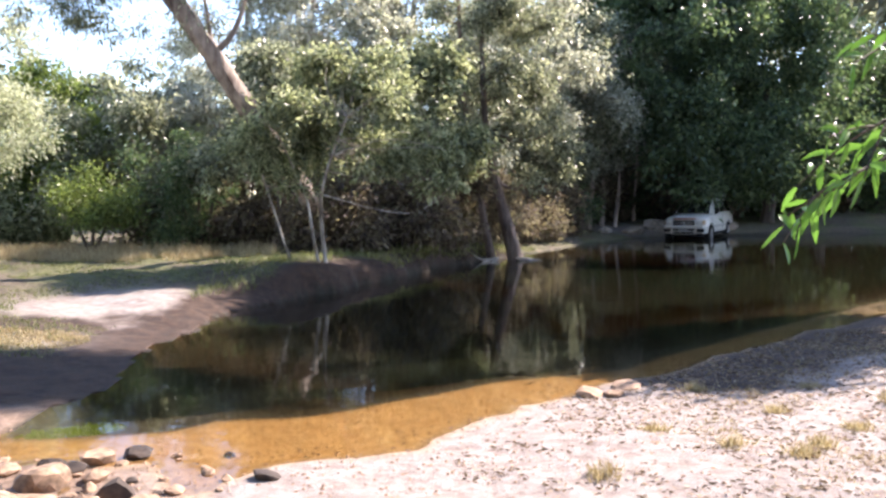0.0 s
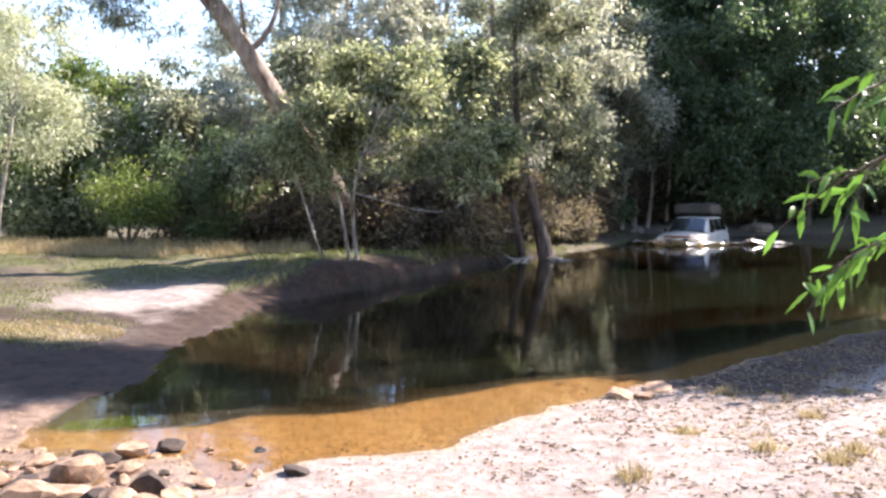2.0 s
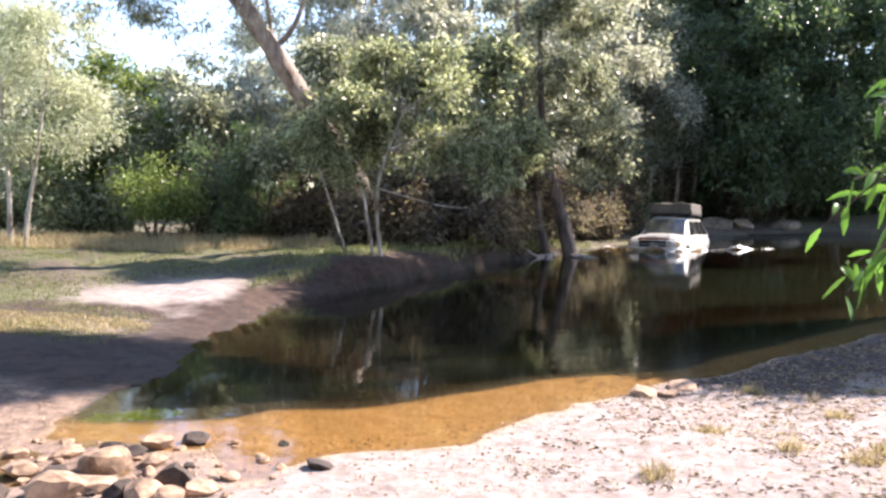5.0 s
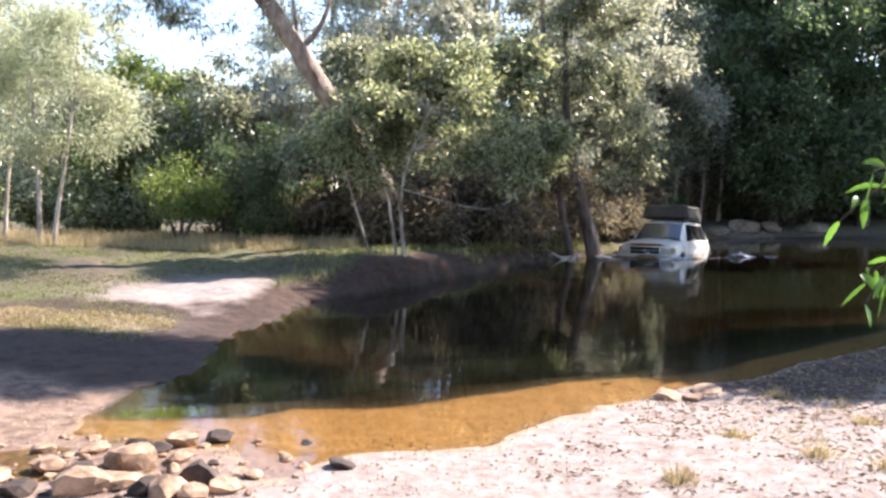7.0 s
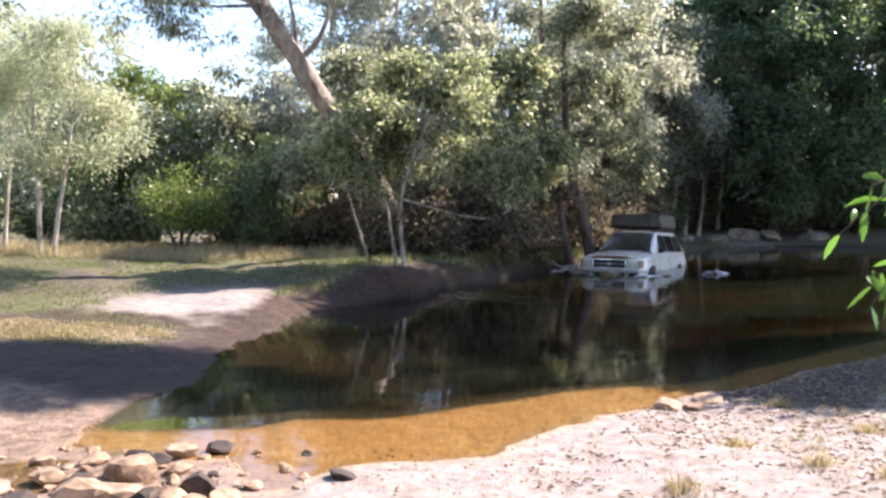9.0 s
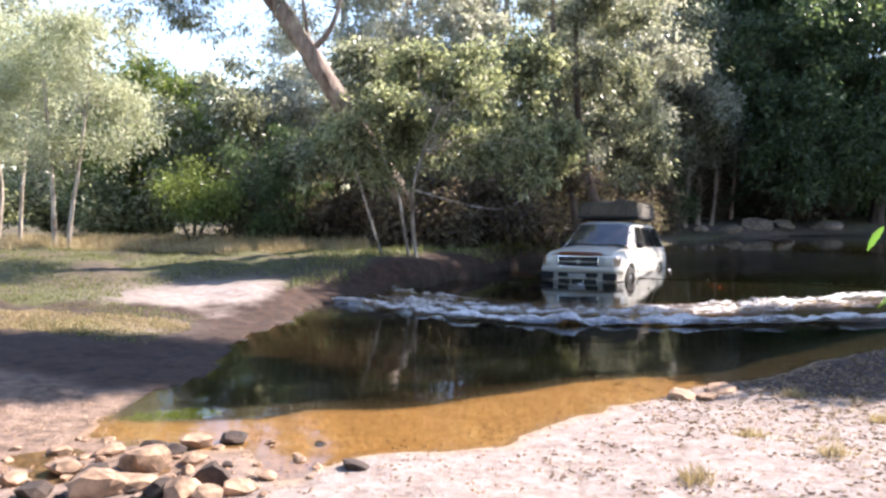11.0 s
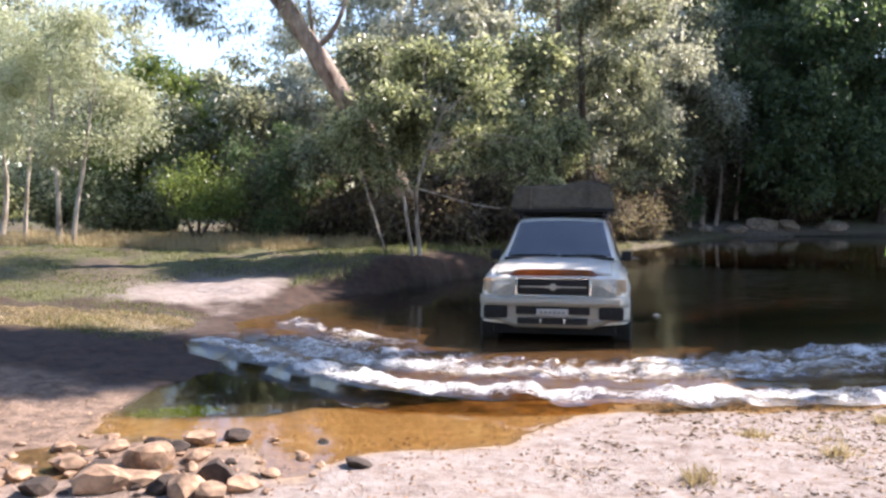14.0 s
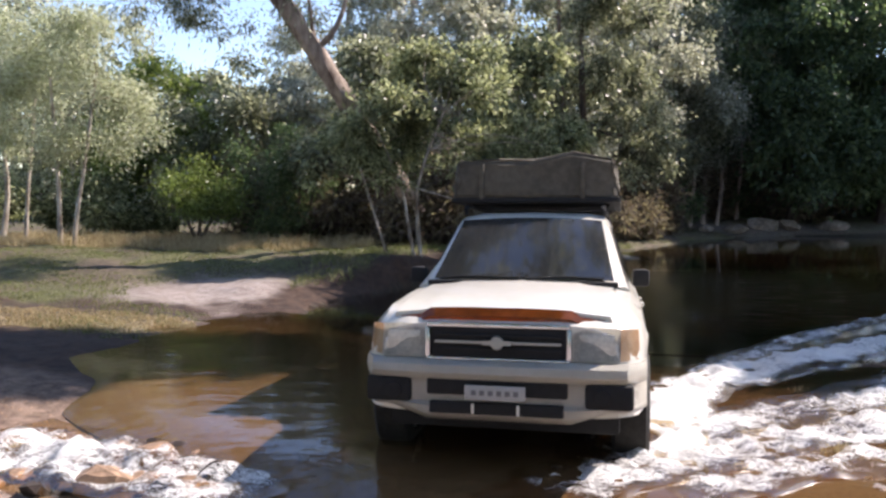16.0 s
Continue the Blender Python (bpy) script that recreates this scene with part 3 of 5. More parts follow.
    # the great dark trees beyond the ford
    # the one at x 25.5 is added off to the side to shade the bank
    for k, (x, y, z, r) in enumerate([(14.2, 36, 6.5, 3.1), (17.8, 35.5, 6.5, 3.4), (15.3, 38, 11.5, 3.6), (21, 37, 8, 4.2), (13.4, 39.5, 11, 2.6), (19, 39.5, 13.5, 3.6), (25.5, 39.5, 9.5, 4.2), (12.4, 41, 6.0, 3.0), (9.4, 41.5, 5.6, 2.8)]):
        g = on(x, y, -.1)
        tree("large dense dark green tree beyond the ford", bank, g, [((g, (x + .2, y, z * .4), (x - .2, y, z * .7), (x, y, z)), .32, .1)],
             [(x, y, z, r, r, r), (x - r * .6, y - .8, z - r * .7, r * .75, r * .75, r * .75), (x + r * .6, y - .8, z - r * .6, r * .75, r * .75, r * .75), (x, y - 1, z - r, r * .8, r * .8, r * .6)],
             26000, DARK_LEAF, DARK_BARK, 70 + k, .26, .1, .6, .7, 8)
    # unseen dense trees along the creek past the ford, added to block sky light
    for k, (x, y, z, r) in enumerate([(19, 13.5, 6.5, 3.2), (25.5, 17, 7.5, 3.8), (32, 19, 8, 4.2), (29, 38.5, 6, 4.0), (36, 39, 7, 4.4)]):
        g = on(x, y, -.1)
        tree("unseen dense dark green tree added to block light along the creek", bank, g, [((g, (x + .2, y, z * .4), (x - .2, y, z * .7), (x, y, z)), .32, .1)],
             [(x, y, z, r, r, r), (x - r * .6, y - .8, z - r * .7, r * .75, r * .75, r * .75), (x + r * .6, y - .8, z - r * .6, r * .75, r * .75, r * .75), (x, y - 1, z - r, r * .8, r * .8, r * .6)],
             20000, DARK_LEAF, DARK_BARK, 170 + k, .3, .12, .6, .7, 6)
    for k, (x, y, h, w) in enumerate([(15.2, 37.0, 2.6, 2.0), (18.4, 37.2, 2.6, 2.2), (21.5, 37.6, 2.8, 2.3), (24.6, 38.2, 3.0, 2.4), (28, 39.5, 3.2, 2.6), (16.8, 39.6, 3.0, 2.4), (20.2, 40.0, 3.2, 2.4)]):
        g = ground_at(x, y)
        bush("thick dark bush filling the gloom beyond the ford", x, y, [(x, y, g + h * .55, w, w * .8, h * .55), (x - w * .6, y + .3, g + h * .4, w * .7, w * .7, h * .42), (x + w * .6, y + .2, g + h * .4, w * .7, w * .7, h * .42)], 9000, SHADE_LEAF if k % 3 == 0 else DARK_LEAF, 190 + k, .26, .1)
    # understorey, in the shade of the trees
    for k, (x, y, h, w) in enumerate([(-2.6, 22, 1.5, 1.4), (.3, 22.5, 1.7, 1.5), (2.0, 25.5, 1.6, 1.4), (-.8, 25, 2.2, 1.8), (5.6, 29, 1.5, 1.3), (8.2, 34.2, 1.6, 1.4), (10.6, 37, 2.0, 1.8), (13.6, 37.5, 1.8, 2.0), (17, 37.5, 2, 2), (-10, 23.5, 1.5, 1.5), (-13.5, 23, 1.7, 1.6), (3.6, 26.6, 1.9, 1.3), (4.6, 27.8, 2.0, 1.3), (7.0, 31.6, 1.7, 1.2), (2.6, 24.6, 2.2, 1.6), (-.2, 23.6, 2.3, 1.7), (5.2, 30.2, 2.2, 1.6), (9.4, 36.2, 2.2, 1.8), (12, 38.2, 2.4, 2.0), (-3.2, 23.6, 2.4, 1.6), (-5.4, 24.2, 2.0, 1.5)]):
        g = ground_at(x, y)
        bush("low dark undergrowth bush in shade", x, y, [(x, y, g + h * .6, w, w * .8, h * .55), (x - w * .6, y + .3, g + h * .45, w * .6, w * .6, h * .45), (x + w * .6, y + .2, g + h * .4, w * .6, w * .6, h * .4)], 8000, OLIVE_LEAF if k in (9, 10) else DARK_LEAF if k in (5, 7, 8) else SHADE_LEAF, 90 + k, .2, .07)


    # unseen wide tree; crown clumps set out to shade the water and the left shore
    b = on(14.0, 13.0)
    tree("unseen wide gum placed to shade the pool and the left shore", bank, b, [((on(14, 13, -.1), (13.8, 13.2, 4), (12.4, 13.6, 7.5), (8.4, 14.0, 11.4)), .32, .09), (((13.9, 13.2, 3.4), (12, 12.4, 4.4), (9, 11.2, 4.8)), .12, .04), (((12.4, 13.6, 7.5), (11, 16.5, 8.8), (9.4, 21, 9.6)), .12, .04)],
         [(7.5, 14.0, 11.4, 2.3, 1.1, .5), (9.8, 23.3, 9.3, 1.2, 1.0, .5), (6.2, 13.6, 11.2, 1.3, .8, .4), (9.0, 20.8, 9.1, 1.2, .9, .5), (10.1, 21.7, 9.3, 1.1, 1.0, .5), (9.3, 14.8, 8.5, 1.6, 1.0, .5), (9.6, 16.4, 9.0, 1.6, 1.4, .7), (9.2, 18.2, 9.0, 1.6, 1.6, .6), (9.8, 19.6, 9.3, 1.9, 1.8, .8), (11.3, 20.9, 9.9, 1.4, 1.3, .6), (10.6, 17.6, 9.8, 1.6, 1.6, .5), (8.6, 11.1, 4.7, 1.2, .8, .4), (9.6, 11.9, 5.4, 1.2, .9, .4), (8.0, 10.6, 4.3, .9, .7, .35), (10.6, 12.6, 5.9, 1.3, 1.0, .4), (12.6, 15.0, 8.8, 1.6, .9, .5), (14.8, 15.8, 8.8, 1.6, .9, .5), (8.3, 9.8, 4.4, .7, .4, .3), (9.3, 10.4, 4.5, .8, .45, .3)], 126000, GUM_LEAF, GUM_BARK, 84, .3, .12, .7, .5, 14)
    # out-of-view gum, added so the wagon crosses the far pool in shade
    b = on(20.5, 25.0)
    tree("unseen tall gum added to shade the far part of the crossing", bank, b, [((on(20.5, 25, -.1), (20.2, 25, 5), (18.4, 26.2, 8.8), (15, 28, 10.8)), .32, .08), (((18.4, 26.2, 8.8), (16, 25.5, 9.8), (14.2, 25.7, 10.5)), .13, .04)],
         [(15.3, 28.4, 10.8, 2.6, 2.6, 1.0), (14.4, 25.9, 10.5, 1.9, 1.7, .9), (18.5, 27, 11, 2.4, 2.4, 1.2)], 42000, GUM_LEAF, GUM_BARK, 86, .26, .1, .7, .5, 10)

    # unseen canopy overhead, rooted behind the camera, added to cut sky light
    b = on(-4.5, -2.5)
    tree("unseen broad gum added overhead to block sky light", bank, b, [((on(-4.5, -2.5, -.1), (-4.3, -1.5, 5), (-2.5, 2, 8.6), (0, 7.5, 10.6)), .34, .09), (((-2.5, 2, 8.6), (-4, 6, 9.8), (-4.6, 10, 10.4)), .14, .04), (((-2.5, 2, 8.6), (1.4, 4.5, 10.2), (3.6, 8.5, 10.8)), .14, .04)],
         [(-3.5, 6.5, 10.5, 2.6, 2.6, .9), (0, 8.0, 10.9, 2.6, 2.4, .9), (-4.4, 10.5, 10.6, 2.2, 2.0, .8), (3.6, 8.8, 11.0, 1.8, 2.0, .8), (-.5, 12, 11.4, 2.4, 1.8, .8), (.5, 4, 10.6, 2.4, 2.0, .9)], 60000, GUM_LEAF, GUM_BARK, 88, .3, .12, .7, .5, 12)


make_trees()


def make_roots():
    """Bare roots spreading from the twin stems down to the water."""
    rng = np.random.default_rng(19)
    root = tagged(new("tree_roots"), "pale exposed tree roots washed bare at the water's edge", "roots")
    for k in range(11):
        a = radians(-150 + 14 * k + rng.uniform(-6, 6))
        x, y, reach = (3.66 if k < 5 else 4.3), 23.15, rng.uniform(.5, 1.0)
        pts = []
        for q in (0, .3, .65, 1.0):
            px, py = x + math.cos(a) * reach * q + rng.normal() * .04, y + math.sin(a) * reach * q
            pts.append((px, py, max(ground_at(px, py), -.05) + .09 * (1 - q) + .02))
        bm = bmesh.new()
        path = smooth_path(pts, 3)
        tube(bm, path, [.06 * (1 - .75 * i / (len(path) - 1)) for i in range(len(path))], 7, .1, 300 + k)
        part("root", bm, PAPER_BARK, root)


make_roots()


def make_woods():
    """Woodland behind, past counting: stems and leaves joined."""
    rng = np.random.default_rng(5)
    blobs = []
    for x in np.arange(-46, 60, 2.6):
        y = 41 + 0.004 * (x - 5) ** 2 + rng.uniform(-2, 3)
        tall = 11.0 if x < -16 else 7.4 if x < -6 else 7.6 if x < 8 else 14.0
        for z in np.arange(.5, tall, 1.6):
            blobs.append((x + rng.uniform(-1, 1), y + rng.uniform(-1, 1), z, 2.2, 1.8, 1.5))
    me, _ = crown_mesh("woods", rng, blobs, 120000, .5, .22, .4, .9)
    tagged(part("woods", me, GUM_LEAF, smooth=0), "distant olive-green woodland closing off the view", "woods", kind="stuff")
    # unseen ring of foliage behind the camera, added to deepen the shade
    ring = []
    for deg in np.arange(100, 296, 6.5):
        a, r = radians(deg), rng.uniform(10.5, 13.5)
        for z in np.arange(1.0, 11.5, 1.7):
            ring.append((r * math.sin(a) + rng.uniform(-.8, .8), r * math.cos(a) + rng.uniform(-.8, .8), z, 1.7, 1.7, 1.4))
    me, _ = crown_mesh("unseen_woods", rng, ring, 60000, .42, .18, .4, .8)
    tagged(part("unseen_woods", me, DARK_LEAF, smooth=0), "unseen ring of woodland added to block sky light at the near bank", "woods", kind="stuff")
    stems = bmesh.new()
    for x in np.arange(-40, 50, 1.7):
        a, b = x + rng.uniform(-.6, .6), 37 + 0.004 * (x - 5) ** 2 + rng.uniform(0, 4)
        g = ground_at(a, b) - .2
        tube(stems, [(a, b, g), (a + rng.uniform(-.3, .3), b, g + 3), (a + rng.uniform(-.6, .6), b, g + 6.5)], [.13, .1, .05], 6, .05, int(a * 10) + 900)
    tagged(part("woodland_stems", stems, GUM_BARK), "thin trunks standing in the distant woodland", "woods", kind="stuff")


make_woods()


# ---- the off-road wagon ----
PAINT = plain_material("cream_paint", (0.72, 0.69, 0.61), 0.3, 0.0, 0.05, 14.0, 0.6)
TRIM = plain_material("grey_trim", (0.42, 0.41, 0.37), 0.4, 0.3, 0.08, 18.0)
BLACK = plain_material("black_plastic", (0.012, 0.012, 0.013), 0.8, 0.0, 0.3, 25.0)
RUBBER = plain_material("tyre_rubber", (0.025, 0.023, 0.02), 0.85, 0.0, 0.35, 30.0)
CHROME = plain_material("chrome", (0.7, 0.72, 0.75), 0.15, 1.0, 0.05, 20.0)
ALLOY = plain_material("alloy", (0.5, 0.5, 0.5), 0.35, 0.9, 0.1, 20.0)
AMBER = plain_material("amber_lens", (0.5, 0.33, 0.19), 0.25, 0.0, 0.1, 40.0, 0.5)
LENS = plain_material("clear_lens", (0.62, 0.59, 0.52), 0.3, 0.1, 0.2, 45.0, 1.0)
GUARD = plain_material("bronze_acrylic", (0.3, 0.09, 0.02), 0.15, 0.1, 0.25, 12.0, 1.0)
CANVAS = plain_material("tent_canvas", (0.1, 0.088, 0.068), 0.9, 0.0, 0.25, 16.0)
PLATE_INK = plain_material("plate_ink", (0.16, 0.16, 0.17), 0.5, 0.0, 0.1, 20.0)
PLATE = plain_material("white_plate", (0.4, 0.4, 0.39), 0.4, 0.0, 0.05, 20.0)


def glass_material():
    n = Nodes("dark_glass")
    v = n.noise(2.5, 3.0)
    n.base(n.ramp(v, (0.3, (0.04, 0.043, 0.046)), (0.7, (0.085, 0.088, 0.09))), 0.06)
    n.b.inputs["IOR"].default_value = 2.0
    n.b.inputs["Coat Weight"].default_value = 1.0
    return n.m


GLASS = glass_material()


def block(x0, x1, y0, y1, z0, z1, bevel=0.015, taper=None):
    """A box with rounded edges; taper shifts its upper corners inwards (x, front y, back y)."""
    bm = bmesh.new()
    bmesh.ops.create_cube(bm, size=1)
    for v in bm.verts:
        top = v.co.z > 0
        x, y, z = (x1 if v.co.x > 0 else x0), (y1 if v.co.y > 0 else y0), (z1 if top else z0)
        if taper and top:
            x -= math.copysign(taper[0], v.co.x)
            y += taper[1] if v.co.y < 0 else -taper[2]
        v.co = (x, y, z)
    if bevel:
        bmesh.ops.bevel(bm, geom=bm.edges[:], offset=bevel, segments=2, affect="EDGES", profile=0.6)
    return bm


def loft(sections):
    """A skin through half cross-sections of (y, [(x, z), ...]), mirrored to both sides."""
    bm = bmesh.new()
    rings = []
    for y, half in sections:
        ring = [(-x, z) for x, z in reversed(half)] + [p for p in half if p[0] > 1e-6]
        seen = []
        for x, z in ring:
            seen.append(bm.verts.new((x, y, z)))
        rings.append(seen)
    n = len(rings[0])
    for a, b in zip(rings, rings[1:]):
        for k in range(n - 1):
            bm.faces.new((a[k], a[k + 1], b[k + 1], b[k]))
    for r in (rings[0], rings[-1]):
        bm.faces.new(r)
    return bm


def sheet(corners, thick=0.012, across=6, bow=0.0):
    """A slightly bowed pane between four corners (bottom left, bottom right, top right, top left)."""
    a, b, c, d = [Vector(p) for p in corners]
    normal = (b - a).cross(d - a).normalized()
    bm = bmesh.new()
    grid = []
    for j in range(5):
        row = []
        for i in range(across + 1):
            u, v = i / across, j / 4
            p = (a * (1 - u) + b * u) * (1 - v) + (d * (1 - u) + c * u) * v
            row.append(bm.verts.new(p + normal * bow * (1 - (2 * u - 1) ** 2)))
        grid.append(row)
    for j in range(4):
        for i in range(across):
            bm.faces.new((grid[j][i], grid[j][i + 1], grid[j + 1][i + 1], grid[j + 1][i]))
    bmesh.ops.solidify(bm, geom=bm.faces[:], thickness=thick)
    return bm


FRONT_AXLE, REAR_AXLE = 0.86, 3.56


def hood_line(y):
    return float(np.interp(y, [0.1, 0.22, 0.5, 1.0, 1.35, 4.5], [0.93, 0.985, 1.04, 1.09, 1.12, 1.13]))


def make_wheel(car, x, y):
    root = new("wheel")
    root.parent = car
    root.location = (x, y, 0.36)
    bm = bmesh.new()
    prof = [(0.24, -0.115), (0.33, -0.12), (0.36, -0.095), (0.365, 0), (0.36, 0.095), (0.33, 0.12), (0.24, 0.115)]
    rings = []
    for k in range(28):
        a = k * math.tau / 28
        lug = 0.008 if k % 2 else 0.0
        rings.append([bm.verts.new((o, (r + (lug if r > .34 else 0)) * math.cos(a), (r + (lug if r > .34 else 0)) * math.sin(a))) for r, o in prof])
    for a, b in zip(rings, rings[1:] + rings[:1]):
        for k in range(len(prof)):
            bm.faces.new((a[k], a[(k + 1) % len(prof)], b[(k + 1) % len(prof)], b[k]))
    part("tyre", bm, RUBBER, root)
    bm = bmesh.new()
    bmesh.ops.create_cone(bm, cap_ends=True, segments=28, radius1=0.242, radius2=0.242, depth=0.17, matrix=Matrix.Rotation(radians(90), 4, "Y"))
    for k in range(6):
        m = Matrix.Rotation(k * math.tau / 6, 4, "X") @ Matrix.Translation((math.copysign(0.09, x), 0, 0.13)) @ Matrix.Diagonal((0.03, 0.06, 0.2, 1))
        bmesh.ops.create_cube(bm, size=1, matrix=m)
    part("rim", bm, ALLOY, root)
    return root


def make_car():
    car = tagged(new("off_road_wagon"), "cream-white off-road wagon with a roof tent, wet from the creek", "car")
    # lower body, with the wheel arches cut up into the sides
    sec = []
    for y in np.concatenate([[0.1, 0.16, 0.24, 0.34], np.arange(0.42, 4.45, 0.07), [4.45, 4.52, 4.56]]):
        low = 0.4
        for ax in (FRONT_AXLE, REAR_AXLE):
            if abs(y - ax) < 0.44:
                low = max(low, 0.36 + math.sqrt(0.44 ** 2 - (y - ax) ** 2))
        w = float(np.interp(y, [0.1, 0.16, 0.24, 0.45, 1.0, 3.5, 4.3, 4.56], [0.72, 0.79, 0.835, 0.87, 0.885, 0.885, 0.87, 0.8]))
        top = hood_line(y)
        flare = 0.02 * sum(math.exp(-((y - ax) / 0.35) ** 2) for ax in (FRONT_AXLE, REAR_AXLE))
        sec.append((y, [(0, top + 0.025), (w * 0.45, top + 0.02), (w * 0.72, top), (w - 0.1, top - 0.025), (w - 0.03, top - 0.1), (w, top - 0.22), (w + flare, max(low + 0.03, 0.62)), (w - 0.01 + flare, low + 0.01), (w - 0.1, low), (0, low)]))
    part("body", loft(sec), PAINT, car)
    part("underbody", block(-0.72, 0.72, 0.3, 4.4, 0.26, 0.46, 0.03), BLACK, car)
    # bonnet panel with a raised centre, and its stone guard
    bm = loft([(y, [(0, hood_line(y) + 0.05), (0.42, hood_line(y) + 0.045), (0.5, hood_line(y) + 0.03), (0.66, hood_line(y) + 0.016), (0.68, hood_line(y) - 0.03)]) for y in (0.2, 0.3, 0.5, 0.75, 1.0, 1.2, 1.3)])
    part("bonnet", bm, PAINT, car)
    bm = bmesh.new()
    rows = []
    for i in range(25):
        u = -1 + i / 12
        x = 0.74 * u
        sag = 0.05 * abs(u) ** 3 + (0.035 if abs(u) > 0.6 else 0)
        rows.append([bm.verts.new((x, 0.12 + 0.1 * u * u, 0.935 - sag)), bm.verts.new((x, 0.085 + 0.1 * u * u, 0.985 - sag)), bm.verts.new((x, 0.13 + 0.1 * u * u, 1.035 - sag))])
    for a, b in zip(rows, rows[1:]):
        for k in range(2):
            bm.faces.new((a[k], a[k + 1], b[k + 1], b[k]))
    bmesh.ops.solidify(bm, geom=bm.faces[:], thickness=0.008)
    part("bonnet_guard", bm, GUARD, car, "glossy bronze-brown bonnet guard")
    # grille
    grille = part("grille", block(-0.41, 0.41, 0.06, 0.16, 0.735, 0.925, 0.02), BLACK, car, "black slatted grille in a bright surround")
    for z in (0.79, 0.83, 0.87):
        part("slat", block(-0.38, 0.38, 0.045, 0.07, z - 0.008, z + 0.008, 0.004), TRIM if z == 0.83 else BLACK, grille)
    for z0, z1 in ((0.92, 0.945), (0.72, 0.738)):
        part("surround", block(-0.43, 0.43, 0.05, 0.1, z0, z1, 0.006), CHROME, grille)
    for x in (-0.425, 0.425):
        part("surround", block(x - 0.014, x + 0.014, 0.05, 0.1, 0.738, 0.92, 0.006), CHROME, grille)
    bm = bmesh.new()
    bmesh.ops.create_cone(bm, cap_ends=True, segments=24, radius1=0.042, radius2=0.036, depth=0.02, matrix=Matrix.Translation((0, 0.035, 0.83)) @ Matrix.Rotation(radians(90), 4, "X"))
    bmesh.ops.create_cube(bm, size=1, matrix=Matrix.Translation((0, 0.03, 0.83)) @ Matrix.Diagonal((0.17, 0.018, 0.026, 1)))
    part("emblem", bm, TRIM, grille, "plain grey emblem")
    # lamps
    for s in (-1, 1):
        a, b, c = 0.45 * s, 0.72 * s, 0.835 * s
        lamp = part("headlight", sheet([(a, 0.075, 0.735), (b, 0.1, 0.735), (b, 0.13, 0.925), (a, 0.105, 0.93)], 0.03 * s, 5, 0.012 * s), LENS, car, "clear headlight")
        part("reflector", block(min(a, b) + .03, max(a, b) - .03, 0.09, 0.12, 0.765, 0.895, 0.02), LENS, lamp)
        part("indicator", sheet([(b, 0.098, 0.735), (c, 0.24, 0.745), (c - 0.01 * s, 0.265, 0.915), (b, 0.128, 0.925)], 0.03 * s, 4, 0.012 * s), AMBER, car, "amber corner indicator")
    # bumper
    bm = bmesh.new()
    rows = []
    for i in range(33):
        u = -1 + i / 16
        x = 0.87 * u if abs(u) < 0.9 else math.copysign(0.783 + 0.95 * (abs(u) - 0.9), u)
        y = 0.0 + 0.06 * abs(u) ** 3 + (2.6 * (abs(u) - 0.9) if abs(u) > 0.9 else 0)
        lift = 0.075 * min(1, max(0, (abs(u) - 0.5) / 0.25))
        rows.append([bm.verts.new((x, y + o, z)) for o, z in ((0.1, 0.725), (0.02, 0.72), (-0.02, 0.695), (-0.03, 0.65), (0.0, 0.615), (0.035, 0.6), (0.035, 0.47 + lift * .1), (0.0, 0.452 + lift * .2), (0.01, 0.4 + lift), (0.07, 0.36 + lift), (0.14, 0.36 + lift))])
    for a, b in zip(rows, rows[1:]):
        for k in range(10):
            bm.faces.new((a[k], a[k + 1], b[k + 1], b[k]))
    bmesh.ops.solidify(bm, geom=bm.faces[:], thickness=0.02)
    bumper = part("front_bumper", bm, PAINT, car)
    part("air_intake", block(-0.42, 0.42, 0.012, 0.1, 0.515, 0.61, 0.012), BLACK, bumper, "black upper intake")
    part("air_intake", block(-0.4, 0.4, -0.004, 0.1, 0.405, 0.478, 0.012), BLACK, bumper, "black lower intake")
    for x in (-0.135, 0.135):
        part("rib", block(x - 0.009, x + 0.009, -0.01, 0.05, 0.41, 0.474, 0.004), PAINT, bumper)
    for s in (-1, 1):
        fog = part("fog_recess", block(min(0.52 * s, 0.8 * s), max(0.52 * s, 0.8 * s), 0.012, 0.14, 0.46, 0.61, 0.03), BLACK, bumper, "black fog-lamp recess")
        bm = bmesh.new()
        bmesh.ops.create_cone(bm, cap_ends=True, segments=18, radius1=0.05, radius2=0.045, depth=0.02, matrix=Matrix.Translation((0.62 * s, 0.006, 0.535)) @ Matrix.Rotation(radians(90), 4, "X"))
        part("fog_lamp", bm, BLACK, fog)
    plate = part("number_plate", block(-0.18, 0.18, -0.035, -0.02, 0.5, 0.585, 0.004), PLATE, car, "white number plate")
    for k in range(6):
        part("bar", block(-0.14 + k * 0.05, -0.11 + k * 0.05, -0.037, -0.034, 0.527, 0.557, 0.0), PLATE_INK, plate)
    # cabin
    cab = []
    for y, half, top in ((1.32, 0.74, 1.14), (1.62, 0.69, 1.36), (2.0, 0.62, 1.645), (2.2, 0.61, 1.69), (3.0, 0.61, 1.71), (3.9, 0.61, 1.69), (4.25, 0.62, 1.6), (4.5, 0.7, 1.14)):
        cab.append((y, [(0, top + 0.02), (half * 0.7, top + 0.012), (half - 0.03, top - 0.015), (half + 0.0, top - 0.06 if top > 1.2 else top - 0.01), (0.79, 1.1), (0, 1.1)]))
    part("cabin", loft(cab), PAINT, car)
